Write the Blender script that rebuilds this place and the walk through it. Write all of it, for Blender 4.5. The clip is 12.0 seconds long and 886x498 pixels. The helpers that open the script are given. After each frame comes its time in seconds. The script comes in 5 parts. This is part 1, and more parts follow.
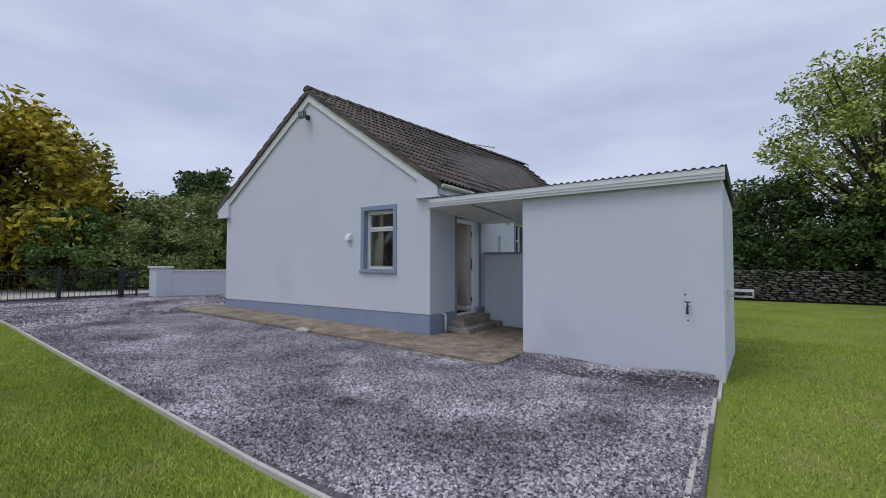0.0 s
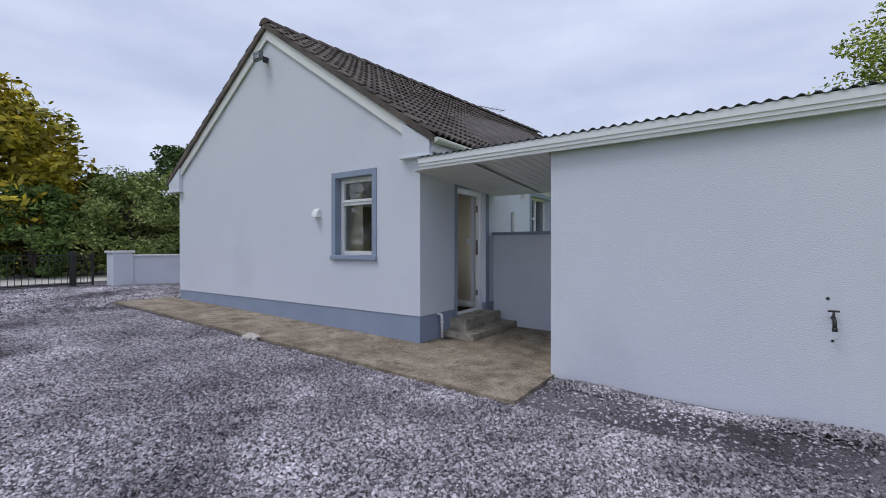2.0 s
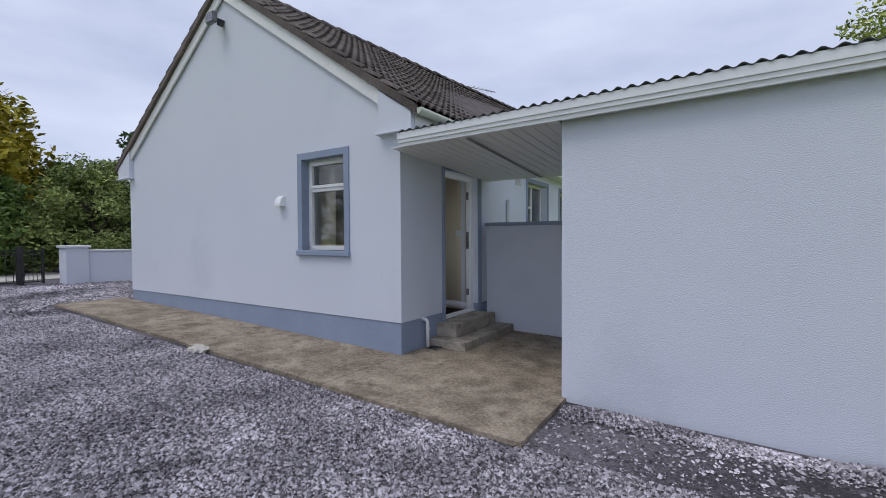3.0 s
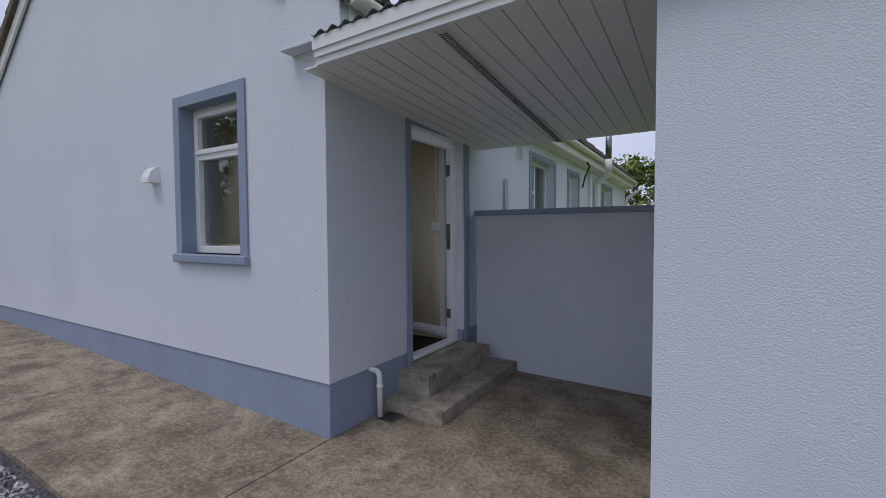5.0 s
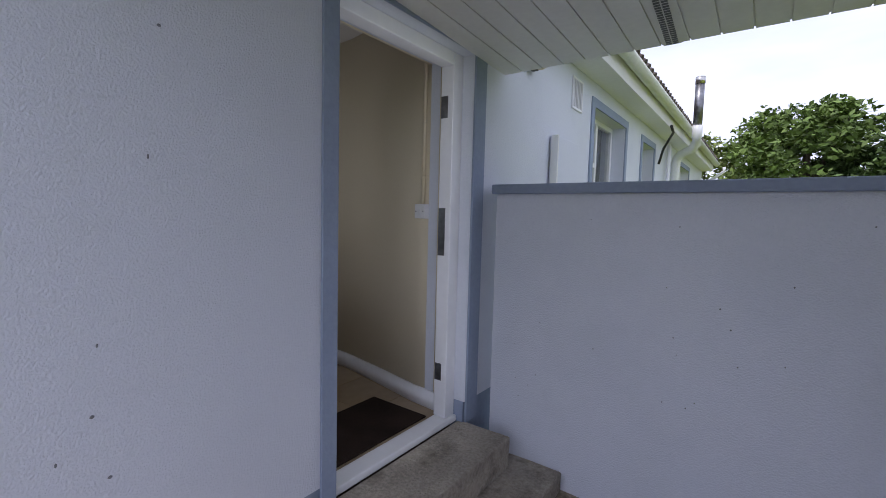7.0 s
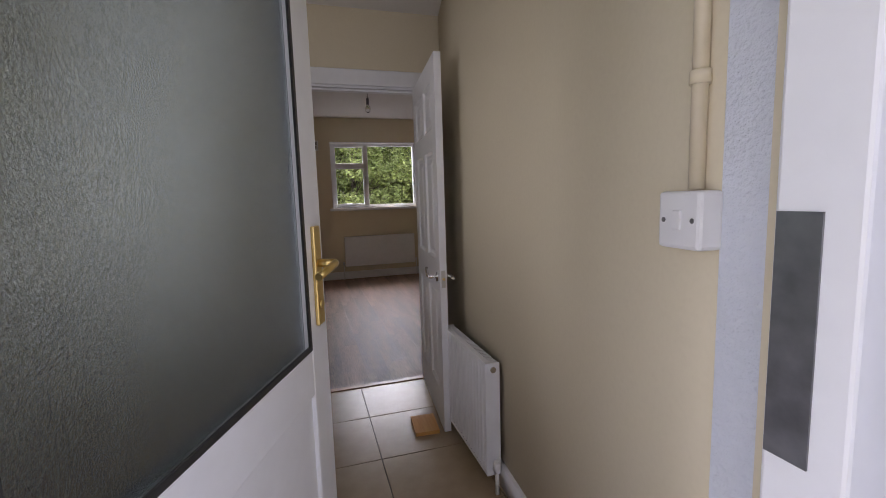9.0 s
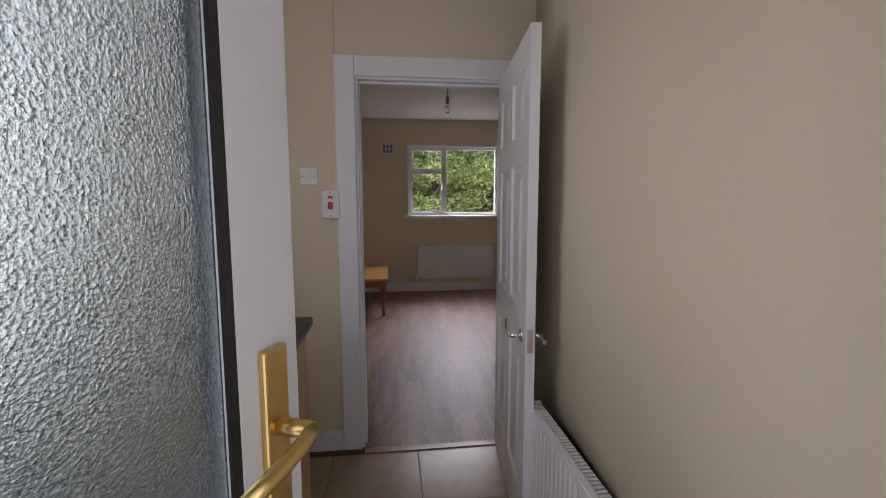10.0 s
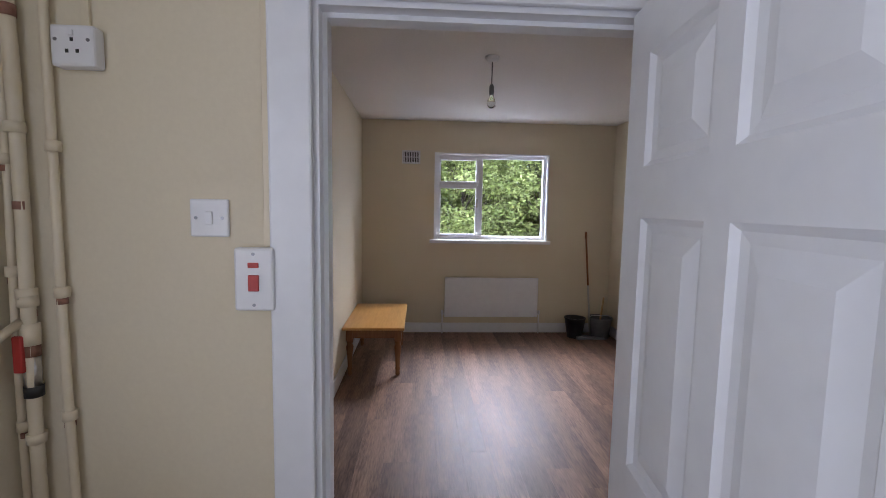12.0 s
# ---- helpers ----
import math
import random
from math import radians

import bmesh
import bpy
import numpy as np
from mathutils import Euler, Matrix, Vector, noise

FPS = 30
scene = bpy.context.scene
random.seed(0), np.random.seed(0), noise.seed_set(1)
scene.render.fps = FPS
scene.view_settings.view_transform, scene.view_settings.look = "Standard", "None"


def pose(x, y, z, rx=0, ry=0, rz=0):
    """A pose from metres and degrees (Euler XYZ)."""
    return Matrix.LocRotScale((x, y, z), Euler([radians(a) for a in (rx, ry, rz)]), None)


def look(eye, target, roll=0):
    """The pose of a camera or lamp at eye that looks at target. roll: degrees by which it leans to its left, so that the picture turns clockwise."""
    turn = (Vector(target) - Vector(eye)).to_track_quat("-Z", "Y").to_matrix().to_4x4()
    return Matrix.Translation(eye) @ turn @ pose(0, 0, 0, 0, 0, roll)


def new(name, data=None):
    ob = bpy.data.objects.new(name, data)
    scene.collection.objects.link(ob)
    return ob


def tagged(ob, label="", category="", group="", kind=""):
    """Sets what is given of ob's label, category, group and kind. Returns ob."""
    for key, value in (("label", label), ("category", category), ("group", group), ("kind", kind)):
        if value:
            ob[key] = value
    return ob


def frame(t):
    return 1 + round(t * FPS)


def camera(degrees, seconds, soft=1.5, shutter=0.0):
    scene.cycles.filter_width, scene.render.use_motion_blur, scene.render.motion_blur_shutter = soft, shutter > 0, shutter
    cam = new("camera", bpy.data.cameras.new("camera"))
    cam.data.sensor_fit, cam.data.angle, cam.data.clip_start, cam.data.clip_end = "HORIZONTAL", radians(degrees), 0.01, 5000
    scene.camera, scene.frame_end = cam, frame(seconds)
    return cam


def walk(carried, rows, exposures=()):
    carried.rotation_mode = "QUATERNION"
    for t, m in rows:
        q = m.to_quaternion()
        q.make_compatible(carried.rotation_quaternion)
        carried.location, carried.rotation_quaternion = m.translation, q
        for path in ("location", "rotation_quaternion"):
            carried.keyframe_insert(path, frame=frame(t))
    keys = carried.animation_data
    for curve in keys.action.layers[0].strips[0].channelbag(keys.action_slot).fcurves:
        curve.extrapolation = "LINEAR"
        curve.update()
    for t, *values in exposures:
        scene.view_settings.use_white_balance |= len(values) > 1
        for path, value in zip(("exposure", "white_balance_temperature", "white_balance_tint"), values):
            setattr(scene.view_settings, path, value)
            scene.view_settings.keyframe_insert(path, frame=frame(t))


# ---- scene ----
cam = camera(90.6, 12.0, soft=0.9)
PATH = [
    (0, (4.96, -7.017, 1.461), (3.855, -5.352, 1.534), 0.2),
    (0.5, (4.667, -6.526, 1.446), (3.549, -4.869, 1.508), 0.3),
    (1, (4.383, -6.021, 1.465), (3.256, -4.369, 1.508), 0.3),
    (1.5, (4.132, -5.517, 1.491), (3.001, -3.868, 1.505), 0.2),
    (2, (3.838, -5.037, 1.498), (2.71, -3.385, 1.488), 0.0),
    (2.5, (3.573, -4.599, 1.496), (2.467, -2.933, 1.468), -0.1),
    (3, (3.29, -4.173, 1.513), (2.208, -2.492, 1.466), -0.3),
    (3.2, (3.163, -3.999, 1.506), (2.094, -2.309, 1.459), -0.2),
    (4.8, (2.297, -2.346, 1.529), (1.267, -0.633, 1.463), -0.6),
    (5, (2.212, -2.15, 1.542), (1.182, -0.438, 1.462), -0.3),
    (5.5, (1.976, -1.652, 1.547), (0.95, 0.062, 1.447), 0.2),
    (6, (1.741, -1.149, 1.558), (0.71, 0.561, 1.44), 0.4),
    (6.5, (1.536, -0.626, 1.565), (0.467, 1.06, 1.436), 0.9),
    (7, (1.349, -0.153, 1.579), (0.174, 1.458, 1.426), 1.5),
    (7.5, (1.177, 0.288, 1.593), (-0.233, 1.694, 1.401), 1.8),
    (7.7, (1.097, 0.453, 1.601), (-0.395, 1.77, 1.394), 1.9),
    (9.3, (0.012, 1.457, 1.679), (-1.924, 1.904, 1.448), -1.3),
    (9.5, (-0.083, 1.471, 1.708), (-2.033, 1.846, 1.474), -0.5),
    (10, (-0.419, 1.525, 1.746), (-2.393, 1.762, 1.528), -0.1),
    (10.5, (-0.72, 1.558, 1.819), (-2.701, 1.76, 1.628), -0.1),
    (11, (-1.029, 1.613, 1.865), (-3.015, 1.776, 1.695), 0.3),
    (11.5, (-1.345, 1.64, 1.899), (-3.333, 1.757, 1.724), 1.1),
    (12, (-1.697, 1.602, 1.904), (-3.685, 1.716, 1.719), 1.0),
]

EXPOSURES = [(0, 0.15, 6350, 11), (2.5, 0.36, 6350, 11), (4.9, 0.15, 6400, 12), (5.6, 0.48, 6400, 13), (6.0, 0.75, 6400, 14), (6.5, 0.98, 6450, 16), (7.7, 1.15, 6600, 17),
             (9.3, 2.35, 7000, 22), (10.2, 2.5, 6800, 22), (11.0, 2.92, 6500, 21), (12.0, 3.18, 6100, 19)]
walk(cam, [(t, look(eye, target, roll)) for t, eye, target, roll in PATH], EXPOSURES)

# ---- world, sun, added fill lamps ----
world = bpy.data.worlds.new("overcast")
scene.world = world
world.use_nodes = True
wn, wl = world.node_tree.nodes, world.node_tree.links
wn.clear()
w_out = wn.new("ShaderNodeOutputWorld")
w_bg = wn.new("ShaderNodeBackground")
w_sky = wn.new("ShaderNodeTexSky")
w_sky.sky_type, w_sky.sun_disc = "NISHITA", False
w_sky.sun_elevation, w_sky.sun_rotation = radians(48), radians(150)
w_co = wn.new("ShaderNodeTexCoord")
w_map = wn.new("ShaderNodeMapping")
w_map.inputs["Scale"].default_value = (1.2, 1.2, 4.0)
w_noise = wn.new("ShaderNodeTexNoise")
w_noise.inputs["Scale"].default_value, w_noise.inputs["Detail"].default_value, w_noise.inputs["Roughness"].default_value = 1.6, 5, 0.55
w_ramp = wn.new("ShaderNodeValToRGB")
w_ramp.color_ramp.elements[0].position, w_ramp.color_ramp.elements[0].color = 0.32, (4.1, 4.6, 6.1, 1)
w_ramp.color_ramp.elements[1].position, w_ramp.color_ramp.elements[1].color = 0.68, (5.9, 6.3, 7.7, 1)
w_mix = wn.new("ShaderNodeMix")
w_mix.data_type = "RGBA"
w_mix.inputs[0].default_value = 0.93
wl.new(w_co.outputs["Generated"], w_map.inputs["Vector"])
wl.new(w_map.outputs[0], w_noise.inputs["Vector"])
wl.new(w_noise.outputs[0], w_ramp.inputs[0])
wl.new(w_sky.outputs[0], w_mix.inputs[6])
wl.new(w_ramp.outputs[0], w_mix.inputs[7])
wl.new(w_mix.outputs[2], w_bg.inputs[0])
w_bg.inputs[1].default_value = 0.1
wl.new(w_bg.outputs[0], w_out.inputs[0])

sun = new("sun", bpy.data.lights.new("sun", "SUN"))
sun.data.energy, sun.data.angle, sun.data.color = 0.9, radians(25), (1.0, 0.96, 0.9)
sun.matrix_world = look((0, 0, 30), (7, 14, 0))


def sky_fill(name, eye, target, w, h, energy):
    lamp = new(name, bpy.data.lights.new(name, "AREA"))
    lamp.data.shape, lamp.data.size, lamp.data.size_y, lamp.data.energy = "RECTANGLE", w, h, energy
    lamp.data.color = (0.86, 0.92, 1.0)
    lamp.matrix_world = look(eye, target)
    return lamp


# Unseen area lamps added to brighten the rooms, standing in for sky light.
sky_fill("living_sky_fill", (-8.15, 2.48, 3.05), (-5.2, 2.5, 0.4), 1.8, 0.7, 24)
sky_fill("kitchen_sky_fill", (-1.35, 0.63, 1.98), (-2.3, 2.6, 1.6), 0.8, 1.1, 0.95)
sky_fill("doorway_sky_fill", (0.1, 1.45, 1.45), (-3, 1.5, 1.2), 0.75, 1.9, 0.75)

# ---- materials ----


def srgb(r, g, b):
    return tuple((c / 12.92 if c <= 0.04045 else ((c + 0.055) / 1.055) ** 2.4) for c in (r, g, b)) + (1,)


def surface(name, a, b, rough=0.7, grain=60.0, blotch=1.2, bump=0.15, bump_scale=None, metal=0.0, dist=0.01, spec=0.5,
            stain=None, stain_at=0.62, stain_scale=0.8, random_tint=0.0, stretch=(1, 1, 1)):
    """Two tones mixed by grain and blotches, an optional stain, fine relief."""
    m = bpy.data.materials.new(name)
    m.use_nodes = True
    n, l = m.node_tree.nodes, m.node_tree.links
    p = n["Principled BSDF"]
    co = n.new("ShaderNodeTexCoord")
    mp = n.new("ShaderNodeMapping")
    mp.inputs["Scale"].default_value = stretch
    l.new(co.outputs["Object"], mp.inputs["Vector"])
    n1, n2 = n.new("ShaderNodeTexNoise"), n.new("ShaderNodeTexNoise")
    n1.inputs["Scale"].default_value, n1.inputs["Detail"].default_value = grain, 4
    n2.inputs["Scale"].default_value, n2.inputs["Detail"].default_value = blotch, 5
    l.new(mp.outputs[0], n1.inputs["Vector"])
    l.new(mp.outputs[0], n2.inputs["Vector"])
    mix = n.new("ShaderNodeMix")
    mix.data_type = "RGBA"
    mix.inputs[6].default_value, mix.inputs[7].default_value = (*a[:3], 1), (*b[:3], 1)
    add = n.new("ShaderNodeMath")
    add.operation = "MULTIPLY_ADD"
    add.inputs[1].default_value, add.inputs[2].default_value = 0.45, 0.0
    l.new(n1.outputs[0], add.inputs[0])
    add2 = n.new("ShaderNodeMath")
    add2.operation = "MULTIPLY_ADD"
    add2.inputs[1].default_value = 0.55
    l.new(n2.outputs[0], add2.inputs[0])
    l.new(add.outputs[0], add2.inputs[2])
    ramp = n.new("ShaderNodeMapRange")
    ramp.inputs[1].default_value, ramp.inputs[2].default_value = 0.36, 0.64
    l.new(add2.outputs[0], ramp.inputs[0])
    l.new(ramp.outputs[0], mix.inputs[0])
    colour = mix.outputs[2]
    if stain:
        n3 = n.new("ShaderNodeTexNoise")
        n3.inputs["Scale"].default_value, n3.inputs["Detail"].default_value, n3.inputs["Roughness"].default_value = stain_scale, 8, 0.65
        l.new(mp.outputs[0], n3.inputs["Vector"])
        r3 = n.new("ShaderNodeMapRange")
        r3.inputs[1].default_value, r3.inputs[2].default_value = stain_at - 0.1, stain_at + 0.12
        l.new(n3.outputs[0], r3.inputs[0])
        m3 = n.new("ShaderNodeMix")
        m3.data_type = "RGBA"
        m3.inputs[7].default_value = (*stain[:3], 1)
        l.new(r3.outputs[0], m3.inputs[0])
        l.new(colour, m3.inputs[6])
        colour = m3.outputs[2]
    if random_tint:
        info = n.new("ShaderNodeObjectInfo")
        geo = n.new("ShaderNodeNewGeometry")
        sm = n.new("ShaderNodeMath")
        sm.operation = "ADD"
        l.new(info.outputs["Random"], sm.inputs[0])
        l.new(geo.outputs["Random Per Island"], sm.inputs[1])
        fr = n.new("ShaderNodeMath")
        fr.operation = "FRACT"
        l.new(sm.outputs[0], fr.inputs[0])
        mr = n.new("ShaderNodeMapRange")
        mr.inputs[3].default_value, mr.inputs[4].default_value = 1 - random_tint, 1 + random_tint
        l.new(fr.outputs[0], mr.inputs[0])
        hs = n.new("ShaderNodeHueSaturation")
        l.new(mr.outputs[0], hs.inputs["Value"])
        l.new(colour, hs.inputs["Color"])
        colour = hs.outputs[0]
    l.new(colour, p.inputs["Base Color"])
    p.inputs["Roughness"].default_value, p.inputs["Metallic"].default_value = rough, metal
    p.inputs["Specular IOR Level"].default_value = spec
    if bump:
        bp = n.new("ShaderNodeBump")
        bp.inputs["Strength"].default_value, bp.inputs["Distance"].default_value = bump, dist
        nb = n1
        if bump_scale:
            nb = n.new("ShaderNodeTexNoise")
            nb.inputs["Scale"].default_value, nb.inputs["Detail"].default_value = bump_scale, 4
            l.new(mp.outputs[0], nb.inputs["Vector"])
        l.new(nb.outputs[0], bp.inputs["Height"])
        l.new(bp.outputs[0], p.inputs["Normal"])
    return m


RENDER = surface("painted_render", (0.65, 0.68, 0.76), (0.69, 0.72, 0.795), 0.85, 70, 0.7, 0.6, 140, dist=0.008, spec=0.25,
                 stain=(0.59, 0.625, 0.70), stain_at=0.66, stain_scale=0.6)
BLUE = surface("blue_grey_paint", (0.25, 0.30, 0.405), (0.29, 0.345, 0.45), 0.8, 40, 2, 0.4, 60, dist=0.004, spec=0.3)
PVC = surface("white_pvc", (0.74, 0.75, 0.77), (0.80, 0.81, 0.82), 0.35, 30, 1.5, 0.03, spec=0.5)
PVC_OLD = surface("weathered_white_pvc", (0.74, 0.74, 0.73), (0.80, 0.80, 0.79), 0.45, 30, 1.2, 0.05, spec=0.4, stain=(0.6, 0.6, 0.56), stain_at=0.74, stain_scale=3)
GUTTER = surface("greenish_gutter", (0.62, 0.66, 0.55), (0.72, 0.74, 0.66), 0.5, 20, 3, 0.05)
CREAM = surface("cream_emulsion", (0.69, 0.61, 0.46), (0.725, 0.645, 0.49), 0.75, 90, 0.8, 0.12, 160, dist=0.002, spec=0.3)
CREAM_PIPE = surface("cream_gloss", (0.68, 0.59, 0.43), (0.73, 0.64, 0.48), 0.4, 30, 6, 0.05, stain=(0.12, 0.055, 0.03), stain_at=0.80, stain_scale=14)
CEILING = surface("ceiling_paint", (0.74, 0.72, 0.70), (0.78, 0.76, 0.74), 0.8, 60, 0.9, 0.05)
GLOSS = surface("white_gloss_paint", (0.76, 0.77, 0.80), (0.81, 0.82, 0.85), 0.3, 20, 1.5, 0.03, spec=0.5)
CONCRETE = surface("weathered_concrete", (0.165, 0.132, 0.097), (0.45, 0.38, 0.29), 0.9, 34, 3.0, 1.0, 60, dist=0.014, spec=0.2,
                   stain=(0.15, 0.118, 0.09), stain_at=0.60, stain_scale=5.5)
STEP = surface("step_concrete", (0.27, 0.24, 0.20), (0.50, 0.45, 0.375), 0.92, 60, 5, 1.0, 80, dist=0.014, spec=0.2,
               stain=(0.14, 0.125, 0.10), stain_at=0.62, stain_scale=6)
KERB = surface("kerb_concrete", (0.46, 0.44, 0.39), (0.62, 0.59, 0.53), 0.9, 50, 3, 0.5, spec=0.2)
ROOFTILE = surface("brown_concrete_tile", (0.070, 0.058, 0.053), (0.17, 0.142, 0.128), 0.85, 30, 2.2, 0.4, 60, spec=0.3,
                   stain=(0.24, 0.23, 0.20), stain_at=0.74, stain_scale=5, random_tint=0.3)
# Near-black colour that paints shade into gaps, recesses and unlit openings.
DARK = surface("shade_black", (0.012, 0.012, 0.013), (0.02, 0.02, 0.02), 0.9, 20, 2, 0)
IRON = surface("black_iron", (0.012, 0.013, 0.014), (0.03, 0.03, 0.03), 0.5, 40, 5, 0.2)
STEEL = surface("brushed_steel", (0.50, 0.49, 0.47), (0.62, 0.61, 0.59), 0.28, 120, 3, 0.06, metal=1.0, stretch=(1, 12, 1))
CHROME = surface("chrome", (0.70, 0.70, 0.70), (0.76, 0.76, 0.76), 0.12, 40, 3, 0, metal=1.0)
BRASS = surface("brass", (0.70, 0.50, 0.18), (0.78, 0.58, 0.24), 0.28, 60, 5, 0.05, metal=1.0)
FLUE = surface("flue_steel", (0.16, 0.16, 0.17), (0.32, 0.32, 0.34), 0.35, 20, 6, 0.05, metal=0.9)
SHEET = surface("corrugated_sheet", (0.72, 0.73, 0.76), (0.80, 0.81, 0.83), 0.28, 30, 2, 0.03)
ROOFSHEET = surface("dark_corrugated_roof", (0.05, 0.055, 0.065), (0.10, 0.105, 0.115), 0.6, 20, 2, 0.1)
TILE = surface("beige_floor_tile", (0.29, 0.215, 0.135), (0.37, 0.28, 0.18), 0.3, 14, 2.2, 0.04, random_tint=0.05)
GROUT = surface("dark_grout", (0.08, 0.065, 0.05), (0.12, 0.10, 0.08), 0.9, 60, 5, 0.1)
LAMINATE = surface("brown_laminate", (0.085, 0.045, 0.030), (0.30, 0.182, 0.126), 0.48, 26, 2.6, 0.06, random_tint=0.3, stretch=(0.5, 4.0, 1), spec=0.28,
                   stain=(0.34, 0.27, 0.22), stain_at=0.78, stain_scale=6)
PINE = surface("orange_pine", (0.52, 0.25, 0.065), (0.64, 0.345, 0.11), 0.3, 16, 3, 0.03, stretch=(0.5, 5, 5))
PINE_DARK = surface("dark_stained_pine", (0.20, 0.075, 0.02), (0.29, 0.12, 0.035), 0.35, 16, 3, 0.03, stretch=(3, 3, 0.5))
UNIT = surface("beech_cabinet", (0.50, 0.31, 0.13), (0.60, 0.39, 0.18), 0.45, 14, 2, 0.02, stretch=(4, 4, 0.5))
WORKTOP = surface("black_speckled_worktop", (0.010, 0.013, 0.018), (0.028, 0.034, 0.042), 0.35, 30, 3, 0.03, stain=(0.11, 0.13, 0.16), stain_at=0.72, stain_scale=70)
MAT = surface("brown_doormat", (0.018, 0.012, 0.010), (0.045, 0.030, 0.024), 0.95, 150, 4, 0.6, spec=0.1)
RED = surface("red_plastic", (0.42, 0.03, 0.025), (0.52, 0.05, 0.04), 0.4, 20, 4, 0)
SWITCH = surface("white_switch_plastic", (0.74, 0.74, 0.76), (0.79, 0.79, 0.80), 0.3, 20, 4, 0)
BLACK = surface("black_plastic", (0.012, 0.012, 0.013), (0.025, 0.025, 0.027), 0.45, 30, 4, 0.05)
GREY = surface("grey_plastic", (0.13, 0.135, 0.15), (0.19, 0.195, 0.21), 0.5, 20, 4, 0.05)
BRICKRED = surface("copper_rust", (0.20, 0.085, 0.05), (0.32, 0.16, 0.11), 0.6, 60, 8, 0.3)
STONE = surface("dark_field_stone", (0.07, 0.065, 0.06), (0.22, 0.205, 0.19), 0.95, 30, 5, 0.6, random_tint=0.6, stain=(0.06, 0.08, 0.03), stain_at=0.58, stain_scale=3)
MORTAR = surface("dark_wall_core", (0.03, 0.028, 0.024), (0.06, 0.055, 0.045), 0.95, 20, 4, 0.4)
BARK = surface("bark", (0.045, 0.035, 0.026), (0.10, 0.08, 0.06), 0.95, 25, 4, 0.7, stretch=(1, 1, 0.3))
# Bed kept darker than the chips, painting the shade in gaps between them.
GRAVELBED = surface("gravel_bed", (0.035, 0.032, 0.037), (0.26, 0.24, 0.26), 0.95, 55, 0.55, 1.0, 75, dist=0.03, spec=0.2,
                    stain=(0.06, 0.055, 0.062), stain_at=0.60, stain_scale=0.7)
CHIP = surface("gravel_chip", (0.13, 0.12, 0.132), (0.56, 0.525, 0.56), 0.85, 40, 0.8, 0.3, random_tint=0.85, spec=0.2,
               stain=(0.07, 0.065, 0.07), stain_at=0.60, stain_scale=0.7)
LAWN = surface("lawn", (0.175, 0.235, 0.036), (0.29, 0.345, 0.06), 0.95, 30, 0.5, 0.8, 90, dist=0.03, spec=0.15,
               stain=(0.33, 0.34, 0.11), stain_at=0.60, stain_scale=0.9)
BLADE = surface("grass_blade", (0.24, 0.325, 0.048), (0.40, 0.475, 0.08), 0.8, 3, 0.5, 0, random_tint=0.5, spec=0.2,
                stain=(0.37, 0.38, 0.12), stain_at=0.60, stain_scale=0.9)


def leaf_material(name, a, b):
    m = surface(name, a, b, 0.6, 2.5, 0.35, 0, random_tint=0.55, spec=0.25)
    return m


LEAF_GREEN = leaf_material("leaf_green", (0.085, 0.145, 0.036), (0.165, 0.235, 0.06))
LEAF_DARK = leaf_material("leaf_dark", (0.045, 0.085, 0.025), (0.10, 0.155, 0.045))
LEAF_GOLD = leaf_material("leaf_gold", (0.18, 0.19, 0.025), (0.60, 0.45, 0.04))
LEAF_LIGHT = leaf_material("leaf_light", (0.15, 0.20, 0.06), (0.33, 0.39, 0.125))
LEAF_ASH = leaf_material("leaf_ash", (0.21, 0.27, 0.06), (0.42, 0.46, 0.125))


def glass_material(name, rough=0.0, bump=0.0, tint=(0.93, 0.96, 0.96), ior=1.45):
    m = bpy.data.materials.new(name)
    m.use_nodes = True
    n, l = m.node_tree.nodes, m.node_tree.links
    p = n["Principled BSDF"]
    p.inputs["Base Color"].default_value = (*tint, 1)
    p.inputs["Transmission Weight"].default_value, p.inputs["Roughness"].default_value, p.inputs["IOR"].default_value = 1.0, rough, ior
    if bump:
        v = n.new("ShaderNodeTexNoise")
        co = n.new("ShaderNodeTexCoord")
        l.new(co.outputs["Object"], v.inputs["Vector"])
        v.inputs["Scale"].default_value, v.inputs["Detail"].default_value = 360, 2
        bp = n.new("ShaderNodeBump")
        bp.inputs["Strength"].default_value, bp.inputs["Distance"].default_value = bump, 0.004
        l.new(v.outputs[0], bp.inputs["Height"])
        l.new(bp.outputs[0], p.inputs["Normal"])
    return m


GLASS = glass_material("clear_glass", ior=1.5)
# Tint lowered so the kitchen looks dim from outside; higher IOR for double-glazing reflections.
GLASS_DARK = glass_material("darkened_double_glazing", tint=(0.50, 0.54, 0.54), ior=1.7)
FROST = glass_material("textured_glass", 0.16, 0.78, (0.52, 0.61, 0.62))


# ---- mesh tools ----
def box(bm, x0, x1, y0, y1, z0, z1, bevel=0.0):
    vs = [bm.verts.new((x, y, z)) for x in (x0, x1) for y in (y0, y1) for z in (z0, z1)]
    fs = [bm.faces.new([vs[i] for i in f]) for f in ((0, 1, 3, 2), (4, 6, 7, 5), (0, 4, 5, 1), (2, 3, 7, 6), (0, 2, 6, 4), (1, 5, 7, 3))]
    if bevel:
        edges = {e for f in fs for e in f.edges}
        bmesh.ops.bevel(bm, geom=list(edges), offset=bevel, segments=2, profile=0.5, affect="EDGES")
    return vs


def B(x0, x1, y0, y1, z0, z1, bevel=0.0):
    bm = bmesh.new()
    box(bm, x0, x1, y0, y1, z0, z1, bevel)
    return bm


